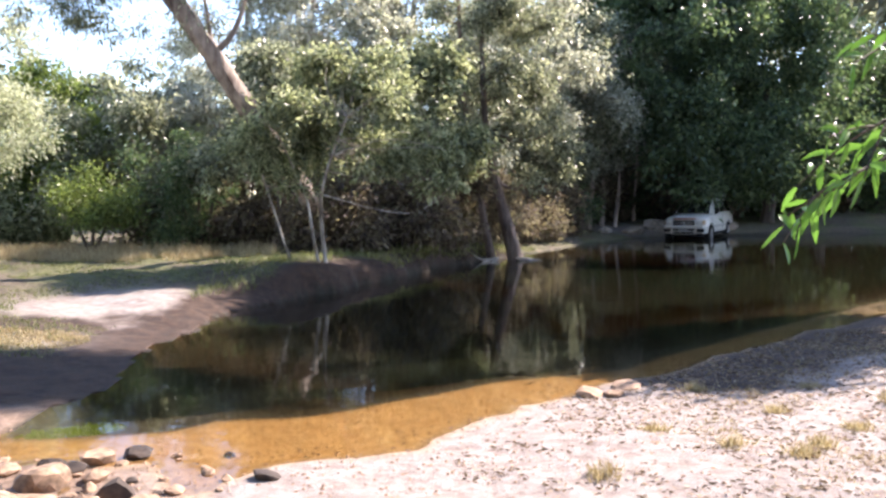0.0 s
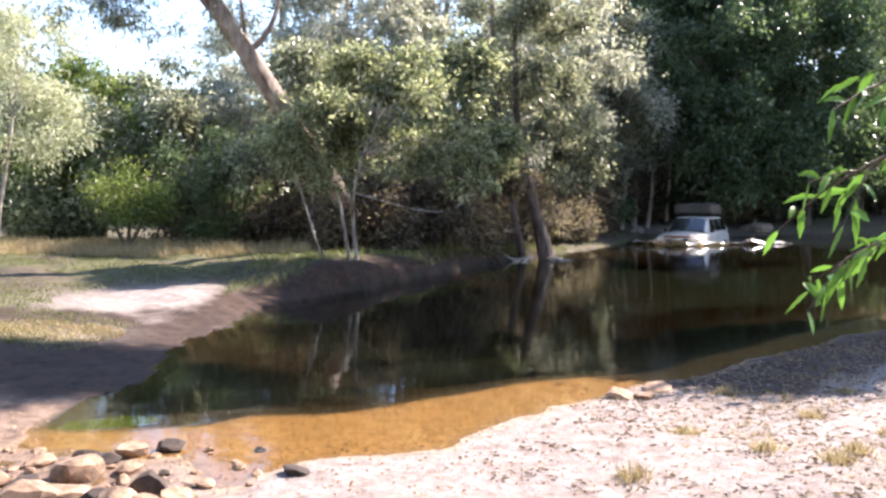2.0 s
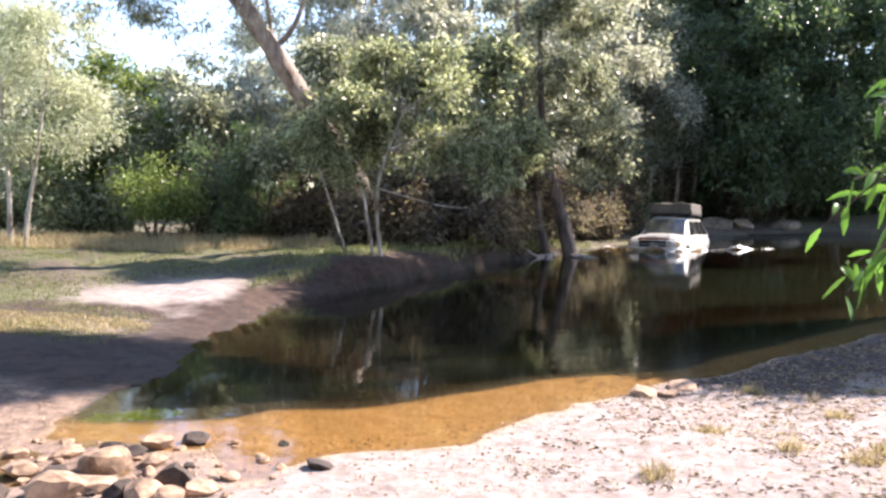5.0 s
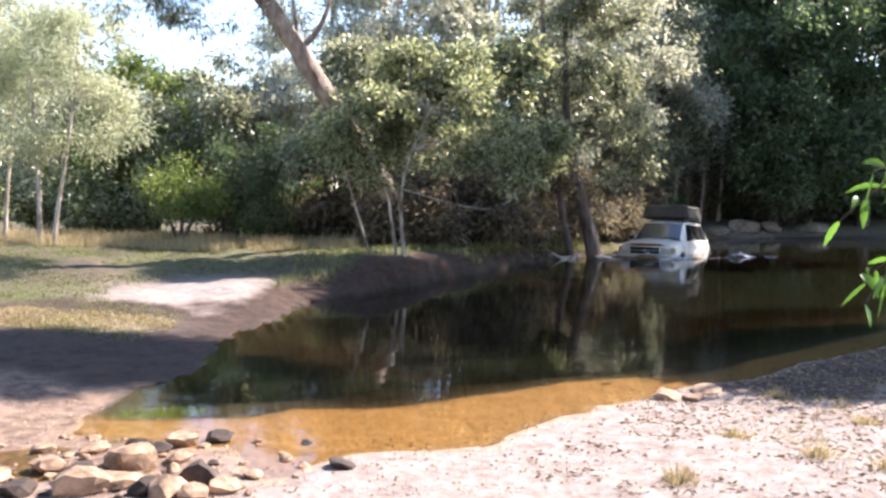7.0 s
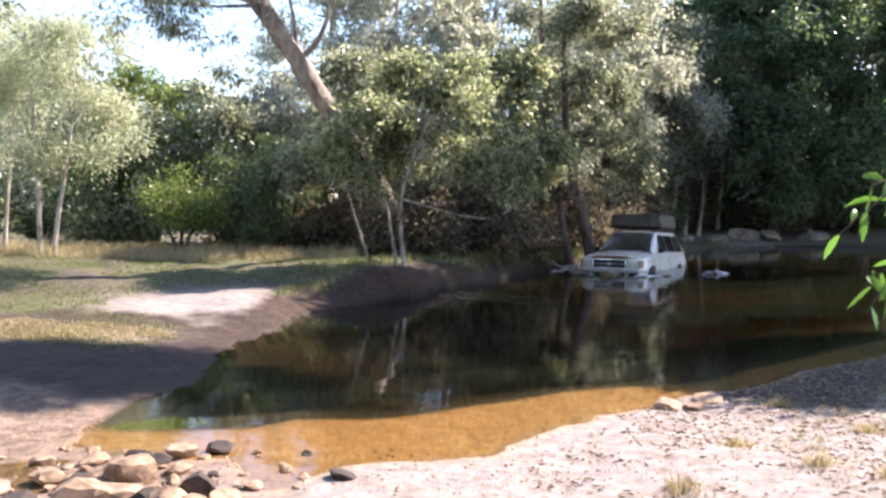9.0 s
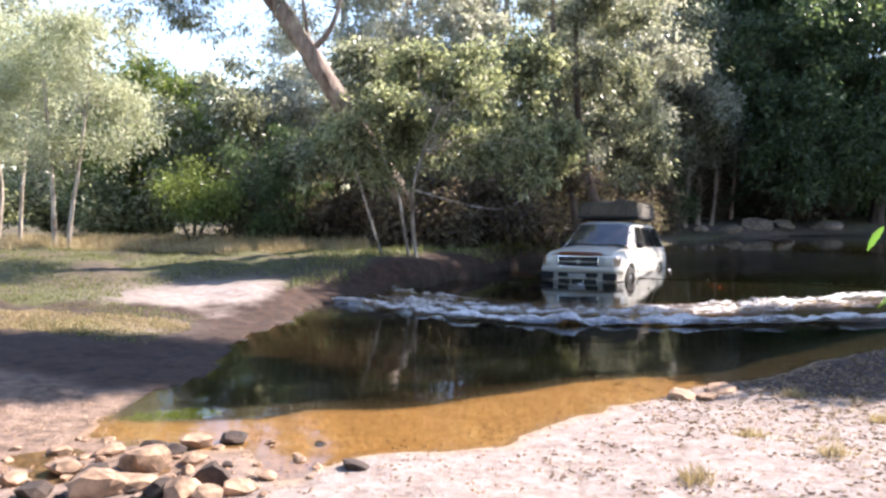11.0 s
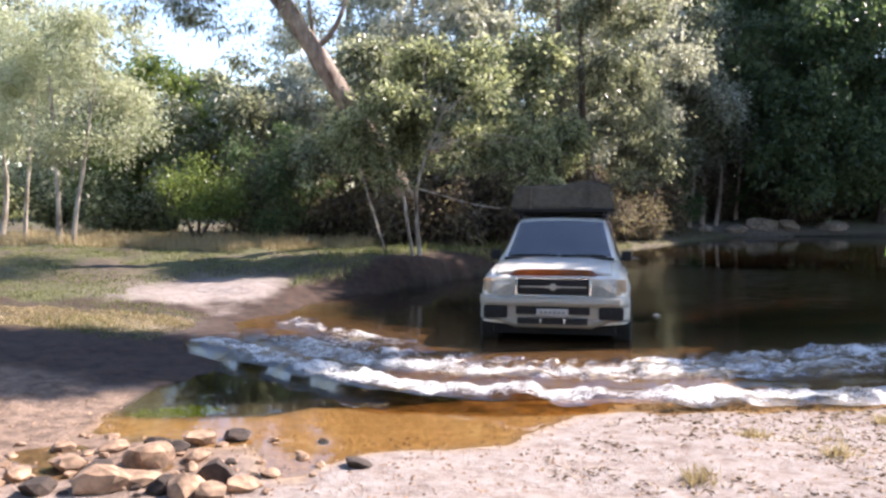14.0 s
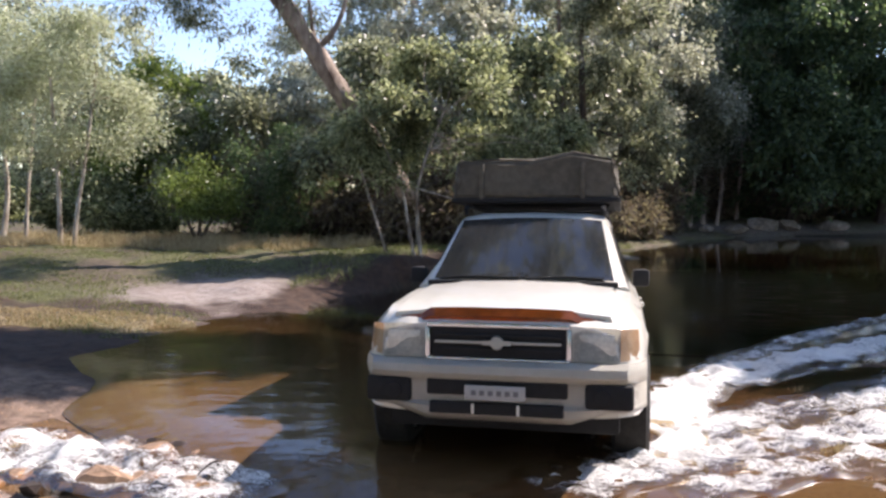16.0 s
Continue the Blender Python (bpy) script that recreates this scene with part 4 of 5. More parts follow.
    part("windscreen", sheet([(-0.67, 1.31, 1.165), (0.67, 1.31, 1.165), (0.56, 1.93, 1.63), (-0.56, 1.93, 1.63)], 0.02, 8, 0.03), GLASS, car, "dark windscreen reflecting the sky")
    for x0, x1 in ((-0.62, -0.02), (0.02, 0.6)):
        bm = bmesh.new()
        tube(bm, [(x0, 1.29, 1.175), ((x0 + x1) / 2, 1.3, 1.19), (x1, 1.28, 1.18)], [.012, .012, .01], 6)
        part("wiper", bm, BLACK, car)
    part("scuttle", block(-0.7, 0.7, 1.22, 1.33, 1.12, 1.16, 0.01), BLACK, car)
    for s in (-1, 1):
        for y0, y1, t0, t1 in ((1.75, 2.5, 2.06, 2.5), (2.58, 3.4, 2.58, 3.36), (3.48, 4.25, 3.44, 4.1)):
            c = [(0.792 * s, y0, 1.16), (0.792 * s, y1, 1.16), (0.64 * s, t1, 1.6), (0.64 * s, t0, 1.6)]
            part("side_window", sheet(c, 0.012 * s, 4, -0.012 * s), GLASS, car)
        mirror = part("door_mirror", block(min(0.8 * s, 0.93 * s), max(0.8 * s, 0.93 * s), 1.6, 1.7, 1.12, 1.25, 0.03), BLACK, car)
        part("mirror_glass", block(min(0.82 * s, .915 * s), max(0.82 * s, .915 * s), 1.698, 1.706, 1.14, 1.23, 0.003), CHROME, mirror)
        bm = bmesh.new()
        tube(bm, smooth_path([(0.57 * s, 2.1, 1.69), (0.57 * s, 2.25, 1.76), (0.57 * s, 3.9, 1.77), (0.57 * s, 4.1, 1.68)], 4), [0.018] * 13, 8)
        part("roof_rail", bm, BLACK, car)
        part("side_strip", block(min(0.88 * s, 0.905 * s), max(0.88 * s, 0.905 * s), 1.35, 3.05, 0.6, 0.68, 0.01), TRIM, car)
        part("sill_step", block(min(0.78 * s, 0.92 * s), max(0.78 * s, 0.92 * s), 1.36, 3.06, 0.34, 0.39, 0.015), BLACK, car)
        for y in (1.52, 2.54):
            part("door_seam", block(min(0.884 * s, 0.888 * s), max(0.884 * s, 0.888 * s), y - .006, y + .006, 0.5, 1.08, 0.0), BLACK, car)
        for y in (2.35, 3.25):
            part("door_handle", block(min(0.88 * s, 0.912 * s), max(0.88 * s, 0.912 * s), y, y + 0.16, 0.92, 0.955, 0.01), PAINT, car)
        for ax in (FRONT_AXLE, REAR_AXLE):
            make_wheel(car, 0.785 * s, ax)
    for y in (2.4, 3.7):
        part("roof_bar", block(-0.62, 0.62, y - 0.03, y + 0.03, 1.765, 1.8, 0.01), BLACK, car)
    # folded roof tent under its cover
    rng = np.random.default_rng(3)
    bm = block(-0.7, 0.7, 2.15, 3.75, 1.8, 2.16, 0.05, (0.03, 0.02, 0.05))
    bmesh.ops.subdivide_edges(bm, edges=bm.edges[:], cuts=3, use_grid_fill=True)
    for v in bm.verts:
        v.co += Vector(rng.normal(size=3)) * 0.008
        if v.co.z > 2.0:
            v.co.z += 0.05 * math.sin(v.co.x * 4 + 2.2) * math.cos(v.co.y * 2.2) + (0.06 if 0.05 < v.co.x < 0.45 else 0)
    tent = part("roof_tent", bm, CANVAS, car, "folded roof tent in a brown canvas cover")
    part("tent_base", block(-0.71, 0.71, 2.13, 3.77, 1.79, 1.83, 0.012), BLACK, tent)
    for x in (-0.45, 0.4):
        part("strap", block(x - 0.02, x + 0.02, 2.12, 2.16, 1.82, 2.12, 0.004), CANVAS, tent)
    return car


CAR = make_car()
CAR_ROWS = [(0.0, 12.6, 32.0, -.19, 1.0, -38), (0.5, 12.0, 31.3, -.4, 1.0, -37), (1.0, 11.1, 30.6, -.58, 0, -36), (1.5, 10.55, 30.0, -.68, -0.5, -35), (2.5, 9.5, 28.8, -.70, -1.0, -35), (3.5, 8.42, 27.6, -.68, -1.5, -35), (4.0, 8.0, 26.9, -.66, -2.5, -33),
            (6.5, 6.05, 24.0, -.63, -3.0, -30), (8.0, 4.95, 22.5, -.62, -2.5, -30), (9.0, 4.15, 20.9, -.56, -3.0, -30), (11.5, 2.1, 15.9, -.4, -3.5, -25), (12.0, 1.75, 14.8, -.37, -3.3, -23.5),
            (12.5, 1.42, 13.4, -.31, -3.0, -20), (13.5, 1.13, 10.78, -.2, -3.0, -13), (14.5, 0.94, 8.15, -.04, -4.4, -8.5), (15.2, 0.62, 6.6, 0.02, -4.4, -9.5), (16.0, 0.2, 4.81, 0.07, -4.0, -11)]


# ---- grass, stones, litter ----
def grass(label, rng, spots, height, width, leaf, name="grass"):
    """A patch of grass blades at the given (x, y) places, past counting."""
    z = ground_height(spots[:, 0], spots[:, 1])
    at = np.column_stack([spots, z - 0.01])
    ways = rng.normal(size=at.shape) * 0.45 + (0, 0, 1.0)
    tall = height * (0.6 + 0.5 * lumps(spots[:, 0] * 1.6, spots[:, 1] * 1.6))
    v = blades(rng, at, ways, 1.0, width, 0.05)
    v = at[:, None] + (v - at[:, None]) * np.stack([tall, tall, tall], -1)[:, None].clip(0.03)
    mid = (v[:, 1] + v[:, 3]) / 2
    half = unit(v[:, 1] - v[:, 3]) * width / 2
    v[:, 1], v[:, 3] = mid + half, mid - half
    return tagged(part(name, quads(name, v), leaf, smooth=0), label, "grass", kind="stuff")


def strewn(rng, n, x0, x1, y0, y1, keep):
    p = np.column_stack([rng.uniform(x0, x1, n), rng.uniform(y0, y1, n)])
    return p[keep(p[:, 0], p[:, 1], shore_distance(p[:, 0], p[:, 1]))]


def make_grass():
    rng = np.random.default_rng(8)
    grass("short green and straw-coloured grass on the left bank", rng, strewn(rng, 60000, -14, -1.5, 9.5, 20, lambda x, y, d: (d > 0.9) & ((x + 3.6) ** 2 / 2.9 + (y - 13.3) ** 2 / 2.4 > 1) & (lumps(x * .7, y * .7) > -0.25 + .6 * (y < 11))), .09, .012, GRASS_LEAF)
    # straw-coloured blades paint the sun patch between the dark areas
    grass("low grass on the left shore, coloured pale to stand for a sunlit strip", rng, strewn(rng, 16000, -7.5, -3.2, 9.7, 11.4, lambda x, y, d: (d > .5) & (((x + 5.2) / 1.8) ** 4 + ((y - 10.55 + .2 * lumps(x * 2, y)) / .6) ** 2 < 1)), .08, .012, DRY_LEAF)
    grass("tussocky pale green grass along the bank's edge", rng, strewn(rng, 26000, -2.8, 5.5, 13.5, 26.5, lambda x, y, d: (d > np.where(y < 19.6, .65, .08)) & (d < 1.9) & (lumps(x * 2, y * 2) > -0.35)), .26, .014, GRASS_LEAF)
    grass("shaggy grass hanging over the undercut bank", rng, strewn(rng, 9000, -2.2, 3.6, 14.5, 24, lambda x, y, d: (d > 0.5) & (d < .8) & (lumps(x * 3, y * 3) > .15)), .16, .014, GRASS_LEAF)
    # paler tussocks paint the sunlit edge that the trees keep shaded here
    grass("tussocks along the lip of the bank, yellow-green to stand for sunlight", rng, strewn(rng, 22000, -1.5, 4.6, 15.5, 25, lambda x, y, d: (d > .12) & (d < .7) & (y > 18.6) & (lumps(x * 2.3, y * 2.3) > -.5)), .24, .014, LIT_LIP_LEAF, "tussock_grass")
    grass("bright green water weed at the shallow edge", rng, strewn(rng, 7000, -3.0, -1.7, 6.4, 7.6, lambda x, y, d: ((x + 2.38 + .1 * lumps(x * 3, y * 3)) / .34) ** 2 + ((y - 7.0 - .5 * (x + 2.38)) / .3) ** 2 < 1), .08, .012, WEED_LEAF, "water_weed")
    grass("tall dry straw-coloured grass under the trees", rng, strewn(rng, 34000, -15, -2, 17, 22, lambda x, y, d: (y > 18.3 + .8 * lumps(x * .5, y)) & (lumps(x, y) > -.6)), .38, .012, DRY_LEAF, "dry_grass")
    grass("dry tufts and runners on the sand", rng, strewn(rng, 15000, 2.0, 7, 3.6, 8.6, lambda x, y, d: (d > .25) & (lumps(x * 1.7 + 3, y * 1.7) > 0.3) & (x > 2.6 + .5 * lumps(y * 2, x))), .1, .008, DRY_LEAF, "dry_grass")
    spots = np.concatenate([np.array([(x, y)]) + rng.normal(size=(170, 2)) * 0.05 for x, y in [(1.43, 4.95), (2.45, 5.35), (3.2, 6.2), (3.5, 5.6), (2.9, 7.1), (3.9, 7.0), (4.2, 6.2), (2.75, 5.0), (2.1, 5.9), (3.0, 5.2)]])
    grass("small yellowing grass tufts on dry sand", rng, spots, .14, .007, DRY_LEAF, "grass_tufts")


make_grass()


def stone(rng, size, squash=0.6):
    bm = bmesh.new()
    bmesh.ops.create_icosphere(bm, subdivisions=2, radius=0.5)
    cuts = [(unit(rng.normal(size=3)), rng.uniform(0.26, 0.42)) for _ in range(14)]
    for v in bm.verts:
        p = np.array(v.co)
        for n, d in cuts:
            over = p @ n - d
            if over > 0:
                p = p - n * over
        v.co = Vector(p + rng.normal(size=3) * 0.012) * size
        v.co.z *= squash
    return bm


def make_stones():
    rng = np.random.default_rng(14)
    pale, dark = "pale sandy-brown stone lying on wet sand", "dark brown stone lying on wet sand"
    for x, y, s, q, mat in [(-2.05, 5.35, .3, .75, STONE), (-1.5, 5.05, .24, .7, DARK_STONE), (-2.8, 5.7, .16, .5, STONE), (-1.78, 4.86, .19, .7, DARK_STONE), (-2.15, 4.85, .36, .5, STONE), (-1.62, 4.82, .28, .55, STONE),
                            (-2.0, 4.95, .3, .5, STONE), (-1.85, 5.85, .26, .5, STONE), (-1.62, 5.95, .2, .5, DARK_STONE), (-2.3, 5.12, .22, .6, DARK_STONE), (-2.5, 4.78, .22, .6, DARK_STONE), (-0.66, 5.33, .2, .35, DARK_STONE),
                            (-1.95, 5.62, .2, .6, DARK_STONE), (-1.75, 5.45, .18, .5, STONE), (-2.55, 5.3, .24, .45, STONE), (-2.4, 5.65, .18, .5, STONE), (-1.3, 4.9, .2, .5, STONE), (-1.45, 4.75, .22, .6, STONE), (-2.75, 5.05, .2, .5, STONE),
                            (-1.2, 5.15, .12, .5, STONE), (-2.15, 5.75, .2, .45, DARK_STONE), (-2.9, 4.85, .24, .5, STONE), (1.98, 7.2, .3, .3, STONE), (2.35, 7.35, .26, .3, STONE), (2.15, 7.1, .2, .4, STONE)]:
        s *= 1.25
        ob = part("stone", stone(rng, s, q), mat, smooth=14)
        ob.matrix_world = pose(x, y, ground_at(x, y) + s * q * 0.18, rng.uniform(-12, 12), rng.uniform(-12, 12), rng.uniform(0, 360))
        tagged(ob, pale if mat is STONE else dark, "stone", "stones at the water's edge")
    for _ in range(46):
        x, y, s, q = rng.uniform(-3.3, -.9), rng.uniform(4.6, 6.0), rng.uniform(.05, .13), rng.uniform(.4, .75)
        mat = STONE if rng.uniform() < .62 else DARK_STONE
        ob = part("stone", stone(rng, s, q), mat, smooth=14)
        ob.matrix_world = pose(x, y, ground_at(x, y) + s * q * 0.18, rng.uniform(-12, 12), rng.uniform(-12, 12), rng.uniform(0, 360))
        tagged(ob, pale if mat is STONE else dark, "stone", "stones at the water's edge")
    for x, y, s, q in [(11.2, 33.9, 1.1, .5), (12.6, 34.6, 1.6, .55), (13.7, 34.8, 1.3, .5), (9.9, 33.4, .7, .5), (15.4, 34.9, 1.5, .45)]:
        ob = part("boulder", stone(rng, s, q), FAR_STONE, smooth=22)
        ob.matrix_world = pose(x, y, ground_at(x, y) + s * q * 0.2, 0, 0, rng.uniform(0, 360))
        tagged(ob, "grey-brown boulder on the far bank, coloured pale as if sunlit", "boulder", "boulders by the ford")
    # pebbles and fallen leaves
    spots = strewn(rng, 4600, -4, 6, 3.6, 9, lambda x, y, d: (d > -0.5) & (d < 3.5) & ((x > -1.8) | (y < 7)))
    proto = np.array([(1, 0, 0), (0, 1, 0), (-1, 0, 0), (0, -1, 0), (0, 0, .6)], float)
    fan = [(0, 1, 4), (1, 2, 4), (2, 3, 4), (3, 0, 4)]
    size = rng.uniform(.006, .022, len(spots))
    z = ground_height(spots[:, 0], spots[:, 1])
    turn = rng.uniform(0, 6.28, len(spots))
    tri = []
    for a, b, c in fan:
        corner = []
        for k in (a, b, c):
            q = proto[k]
            px, py = q[0] * np.cos(turn) - q[1] * np.sin(turn), q[0] * np.sin(turn) + q[1] * np.cos(turn) * .7
            corner.append(np.column_stack([spots[:, 0] + px * size, spots[:, 1] + py * size, z + q[2] * size]))
        tri.append(np.stack(corner, 1))
    tagged(part("pebbles", quads("pebbles", np.concatenate(tri), 3), STONE, smooth=0), "small pebbles and grit scattered over the sand", "pebbles", kind="stuff")
    spots = strewn(rng, 34000, -4, 7, 3.4, 10, lambda x, y, d: (d > 0.05) & (lumps(x * 1.2, y * 1.2) + .5 * lumps(x * 4, y * 4) > .9 - .55 * x.clip(-1, 2.6)))
    at = np.column_stack([spots, ground_height(spots[:, 0], spots[:, 1]) + .006])
    ways = rng.normal(size=at.shape) * (1, 1, .12)
    tagged(part("leaf_litter", quads("leaf_litter", blades(rng, at, ways, .055, .014, .12)), LITTER_LEAF, smooth=0), "fallen brown leaves and twigs on the sand", "leaf litter", kind="stuff")


make_stones()


# ---- the sapling whose sprays hang into view ----
def make_sapling():
    foot = on(1.95, 1.6, -.05)
    sap = tagged(new("sapling"), "young tree with long bright green toothed leaves", "tree")
    sap.location = foot
    bm = bmesh.new()
    tube(bm, smooth_path([(0, 0, 0), (.03, 0, .9), (-.05, .02, 1.8), (0.02, 0, 2.9)]), [.03 - .0015 * i for i in range(16)], 8, .04, 2)
    part("trunk", bm, DARK_BARK, sap)
    rng = np.random.default_rng(77)
    made = []
    for tip, root, leaves, reach in (((.68, 1.5, 1.94), (1.75, 1.55, 2.35), 32, .42), ((.62, 1.5, 1.77), (1.75, 1.55, 2.1), 20, .2), ((.65, 1.5, 1.55), (1.75, 1.55, 1.8), 28, .3)):
        branch = new("branch")
        branch.parent = sap
        f = Vector(foot)
        a, b = Vector(root) - f, Vector(tip) - f
        mid = a.lerp(b, .5) + Vector((0, 0, .1))
        path = smooth_path([a, mid, b], 8)
        bm = bmesh.new()
        tube(bm, path, [.009 - .0065 * i / 16 for i in range(17)], 6)
        part("stem", bm, DARK_BARK, branch)
        out = (b - a).normalized()
        for k in range(leaves // 4):
            u = 1 - reach * (k * 4 / leaves) ** 1.1
            p = path[min(16, int(u * 16))].lerp(path[min(16, int(u * 16) + 1)], u * 16 % 1)
            go = (out * rng.uniform(.2, 1.0) + Vector((0, rng.normal() * .6, -rng.uniform(-.4, .6)))).normalized()
            twig = [p + go * .13 * rng.uniform(.6, 1.1) * q + Vector((0, 0, -.03)) * q * q for q in (0, .35, .7, 1.0)]
            bm = bmesh.new()
            tube(bm, twig, [.0028, .0024, .002, .0012], 5)
            part("twig", bm, DARK_BARK, branch)
            for w in range(5):
                q = (w + 1) / 5 * 3
                at = twig[min(2, int(q - .001))].lerp(twig[min(2, int(q - .001)) + 1], q - min(2, int(q - .001)))
                way = (go * rng.uniform(.4, 1.0) + Vector((rng.normal() * .45, rng.normal() * .45, rng.normal() * .35 - .22 + (.5 if w % 2 else -.35)))).normalized()
                ln, wd = rng.uniform(.036, .066), rng.uniform(.011, .017)
                side = way.cross(Vector((rng.normal() * .6, -1, rng.normal() * .6))).normalized()
                up = side.cross(way)
                bm = bmesh.new()
                rows = []
                for i in range(8):
                    t = i / 7
                    half = wd * math.sin(math.pi * min(1, t * .93 + .05)) ** .8 * (1.12 if i % 2 else .9) * .5
                    c = at + way * ln * t + Vector((0, 0, -.4)) * ln * t * t
                    rows.append([bm.verts.new(c + side * half + up * half * .4), bm.verts.new(c), bm.verts.new(c - side * half + up * half * .4)])
                for r, z in zip(rows, rows[1:]):
                    for m in range(2):
                        bm.faces.new((r[m], r[m + 1], z[m + 1], z[m]))
                part("leaf", bm, SPRAY_LEAF, branch, smooth=60)
        made.append(branch)
    return made


SPRAYS = make_sapling()


# ---- moving water ----
def ridge(points, height, front, back, rng, rough=1.0, length_steps=140, cross=16, froth=(1.0, 1.0)):
    """A crest of water along a bent line, steep before and long behind, torn by froth."""
    path = smooth_path([(x, y, 0) for x, y in points], 12)
    n = len(path)
    take = [path[min(n - 1, int(i * (n - 1) / length_steps))].lerp(path[min(n - 1, int(i * (n - 1) / length_steps) + 1)], (i * (n - 1) / length_steps) % 1) for i in range(length_steps + 1)]
    bm = bmesh.new()
    rows = []
    for i, p in enumerate(take):
        d = take[min(i + 1, length_steps)] - take[max(i - 1, 0)]
        out = Vector((d.y, -d.x, 0)).normalized()
        end = min(1, 6 * min(i, length_steps - i) / length_steps) ** .6
        row = []
        for j in range(cross + 1):
            s = j / cross
            o = front - (front + back) * s
            h = math.sin(math.pi * s ** .55) ** 1.3 * height * end
            q = p + out * (o + .06 * rough * noise.noise(p * 1.7 + Vector((0, 0, s * 2))))
            h *= 1 + .55 * rough * noise.noise(Vector((q.x * 2.3, q.y * 2.3, 3)))
            h += .035 * rough * noise.noise(Vector((q.x * 7, q.y * 7, 1))) * math.sin(math.pi * s) * end
            row.append(bm.verts.new((q.x, q.y, h - .012 if 0 < j < cross else -.12)))
        rows.append(row)
    for a, b in zip(rows, rows[1:]):
        for j in range(cross):
            bm.faces.new((a[j], a[j + 1], b[j + 1], b[j]))
    me = bpy.data.meshes.new("crest")
    bm.normal_update()
    bm.to_mesh(me)
    bm.free()
    s = np.tile(np.arange(cross + 1) / cross, length_steps + 1)
    along = np.arange(length_steps + 1) / length_steps
    amount = (froth[0] + (froth[1] - froth[0]) * along) * np.clip(8 * np.minimum(along, 1 - along), .1, 1)
    thick = np.clip(np.sin(np.pi * s ** .75) ** 1.1 * 1.2, 0, 1)
    me.attributes.new("froth", "FLOAT", "POINT").data.foreach_set("value", (thick * np.repeat(amount, cross + 1)).astype(np.float32))
    return me


def make_waves():
    rng = np.random.default_rng(31)
    wave = tagged(new("bow_wave"), "broad bow wave rolling toward the sand with frothing crest", "wave")
    line = [(-2.5, 12.2), (-2.2, 11.3), (-1.0, 10.1), (.1, 9.25), (1.9, 8.85), (4.9, 8.95), (8, 9.7)]
    part("crest", ridge(line, .085, .25, .6, rng, 2.0, 260, 18, (.9, 1.08)), FOAM, wave)
    part("crest", ridge([(-2.3, 12.6), (-1.3, 11.2), (-.1, 10.15), (1.7, 9.8), (3.9, 10.0), (6.4, 10.8)], .05, .2, .7, rng, 2.4, 200, 14, (.85, 1.0)), FOAM, wave)
    part("crest", ridge([(-1.9, 13.4), (-1.1, 12.3), (.2, 11.3)], .05, .25, .5, rng, 2.0, 80, 14, (.8, .8)), FOAM, wave)
    part("lace", ridge([(-2.1, 12.9), (-1.0, 11.0), (.3, 9.9), (2.0, 9.6), (4.9, 10.0), (7.6, 11.0)], .03, .3, 1.5, rng, 2.5, 220, 22, (.84, .9)), FOAM, wave)
    part("crest", ridge([(2.2, 10.3), (3.6, 10.5), (5.6, 11.2), (7.5, 12)], .05, .25, .6, rng, 2.2, 100, 14, (.85, .95)), FOAM, wave)
    wash = tagged(new("wash_wave"), "stirred brown water running up over the sand", "wave")
    bm = bmesh.new()
    back = smooth_path([(x + .1, y + .25, 0) for x, y in [(-8, 14.5), (-5, 13.6), (-3.6, 13.0)] + line], 6)
    rows = []
    for p in back:
        rows.append([bm.verts.new((p.x + .16 * k, p.y + .4 * k, (.03 if k else -.06) - .003 * k)) for k in range(11)])
    for a, b in zip(rows, rows[1:]):
        for k in range(10):
            bm.faces.new((a[k], a[k + 1], b[k + 1], b[k]))
    ob = part("sheet", bm, WASH, wash)
    ob.data.attributes.new("deep", "FLOAT", "POINT").data.foreach_set("value", np.full(11 * len(back), .5, np.float32))
    ob.data.attributes.new("murk", "FLOAT", "POINT").data.foreach_set("value", np.tile(np.clip(1.25 - np.arange(11) / 8, 0, 1), len(back)).astype(np.float32))
    wake = tagged(new("wake_wave"), "foaming wake spreading from the wagon's side", "wave")
    part("crest", ridge([(1.0, .2), (1.12, 1.1), (1.3, 2.2), (1.9, 3.2), (3.6, 5.0), (6, 6.8)], .07, .3, .8, rng, 2.0, 160, 20, (1.3, 1.2)), FOAM, wake)
    part("crest", ridge([(1.1, 2.6), (2.3, 4.6), (4.2, 7.2), (7, 10)], .045, .2, .35, rng, 2.0, 110, 12, (.95, .85)), FOAM, wake)
    part("crest", ridge([(-1.0, 2.4), (-1.7, 4.2), (-2.3, 5.6)], .04, .2, .3, rng, 2.0, 60, 12, (.9, .8)), FOAM, wake)
    roll = tagged(new("splash_wave"), "white splash rolling before the wagon's bumper", "wave")
    part("crest", ridge([(-2.2, .9), (-1.5, .2), (-.8, -.35), (0, -.5), (.8, -.35), (1.3, .3), (2.6, 1.6), (3.6, 2.6)], .17, .3, .45, rng, 2.0, 120, 16, (.95, .9)), FOAM, roll)
    heap = tagged(new("foam_wave"), "heap of broken white water washing over the stones", "wave")
    part("crest", ridge([(-3.6, 5.9), (-2.9, 5.5), (-2.2, 5.2), (-1.6, 4.95), (-1.15, 4.6)], .1, .5, .8, rng, 2.4, 110, 20, (.98, 1.05)), FOAM, heap)
    spume = tagged(new("spume_wave"), "scattered white spume running up the sunlit sand", "wave")
    part("crest", ridge([(.3, 4.3), (1.1, 5.05), (1.75, 5.35), (3.0, 5.9), (4.4, 6.7)], .04, .35, .6, rng, 2.0, 110, 16, (1.02, 1.05)), FOAM, spume)
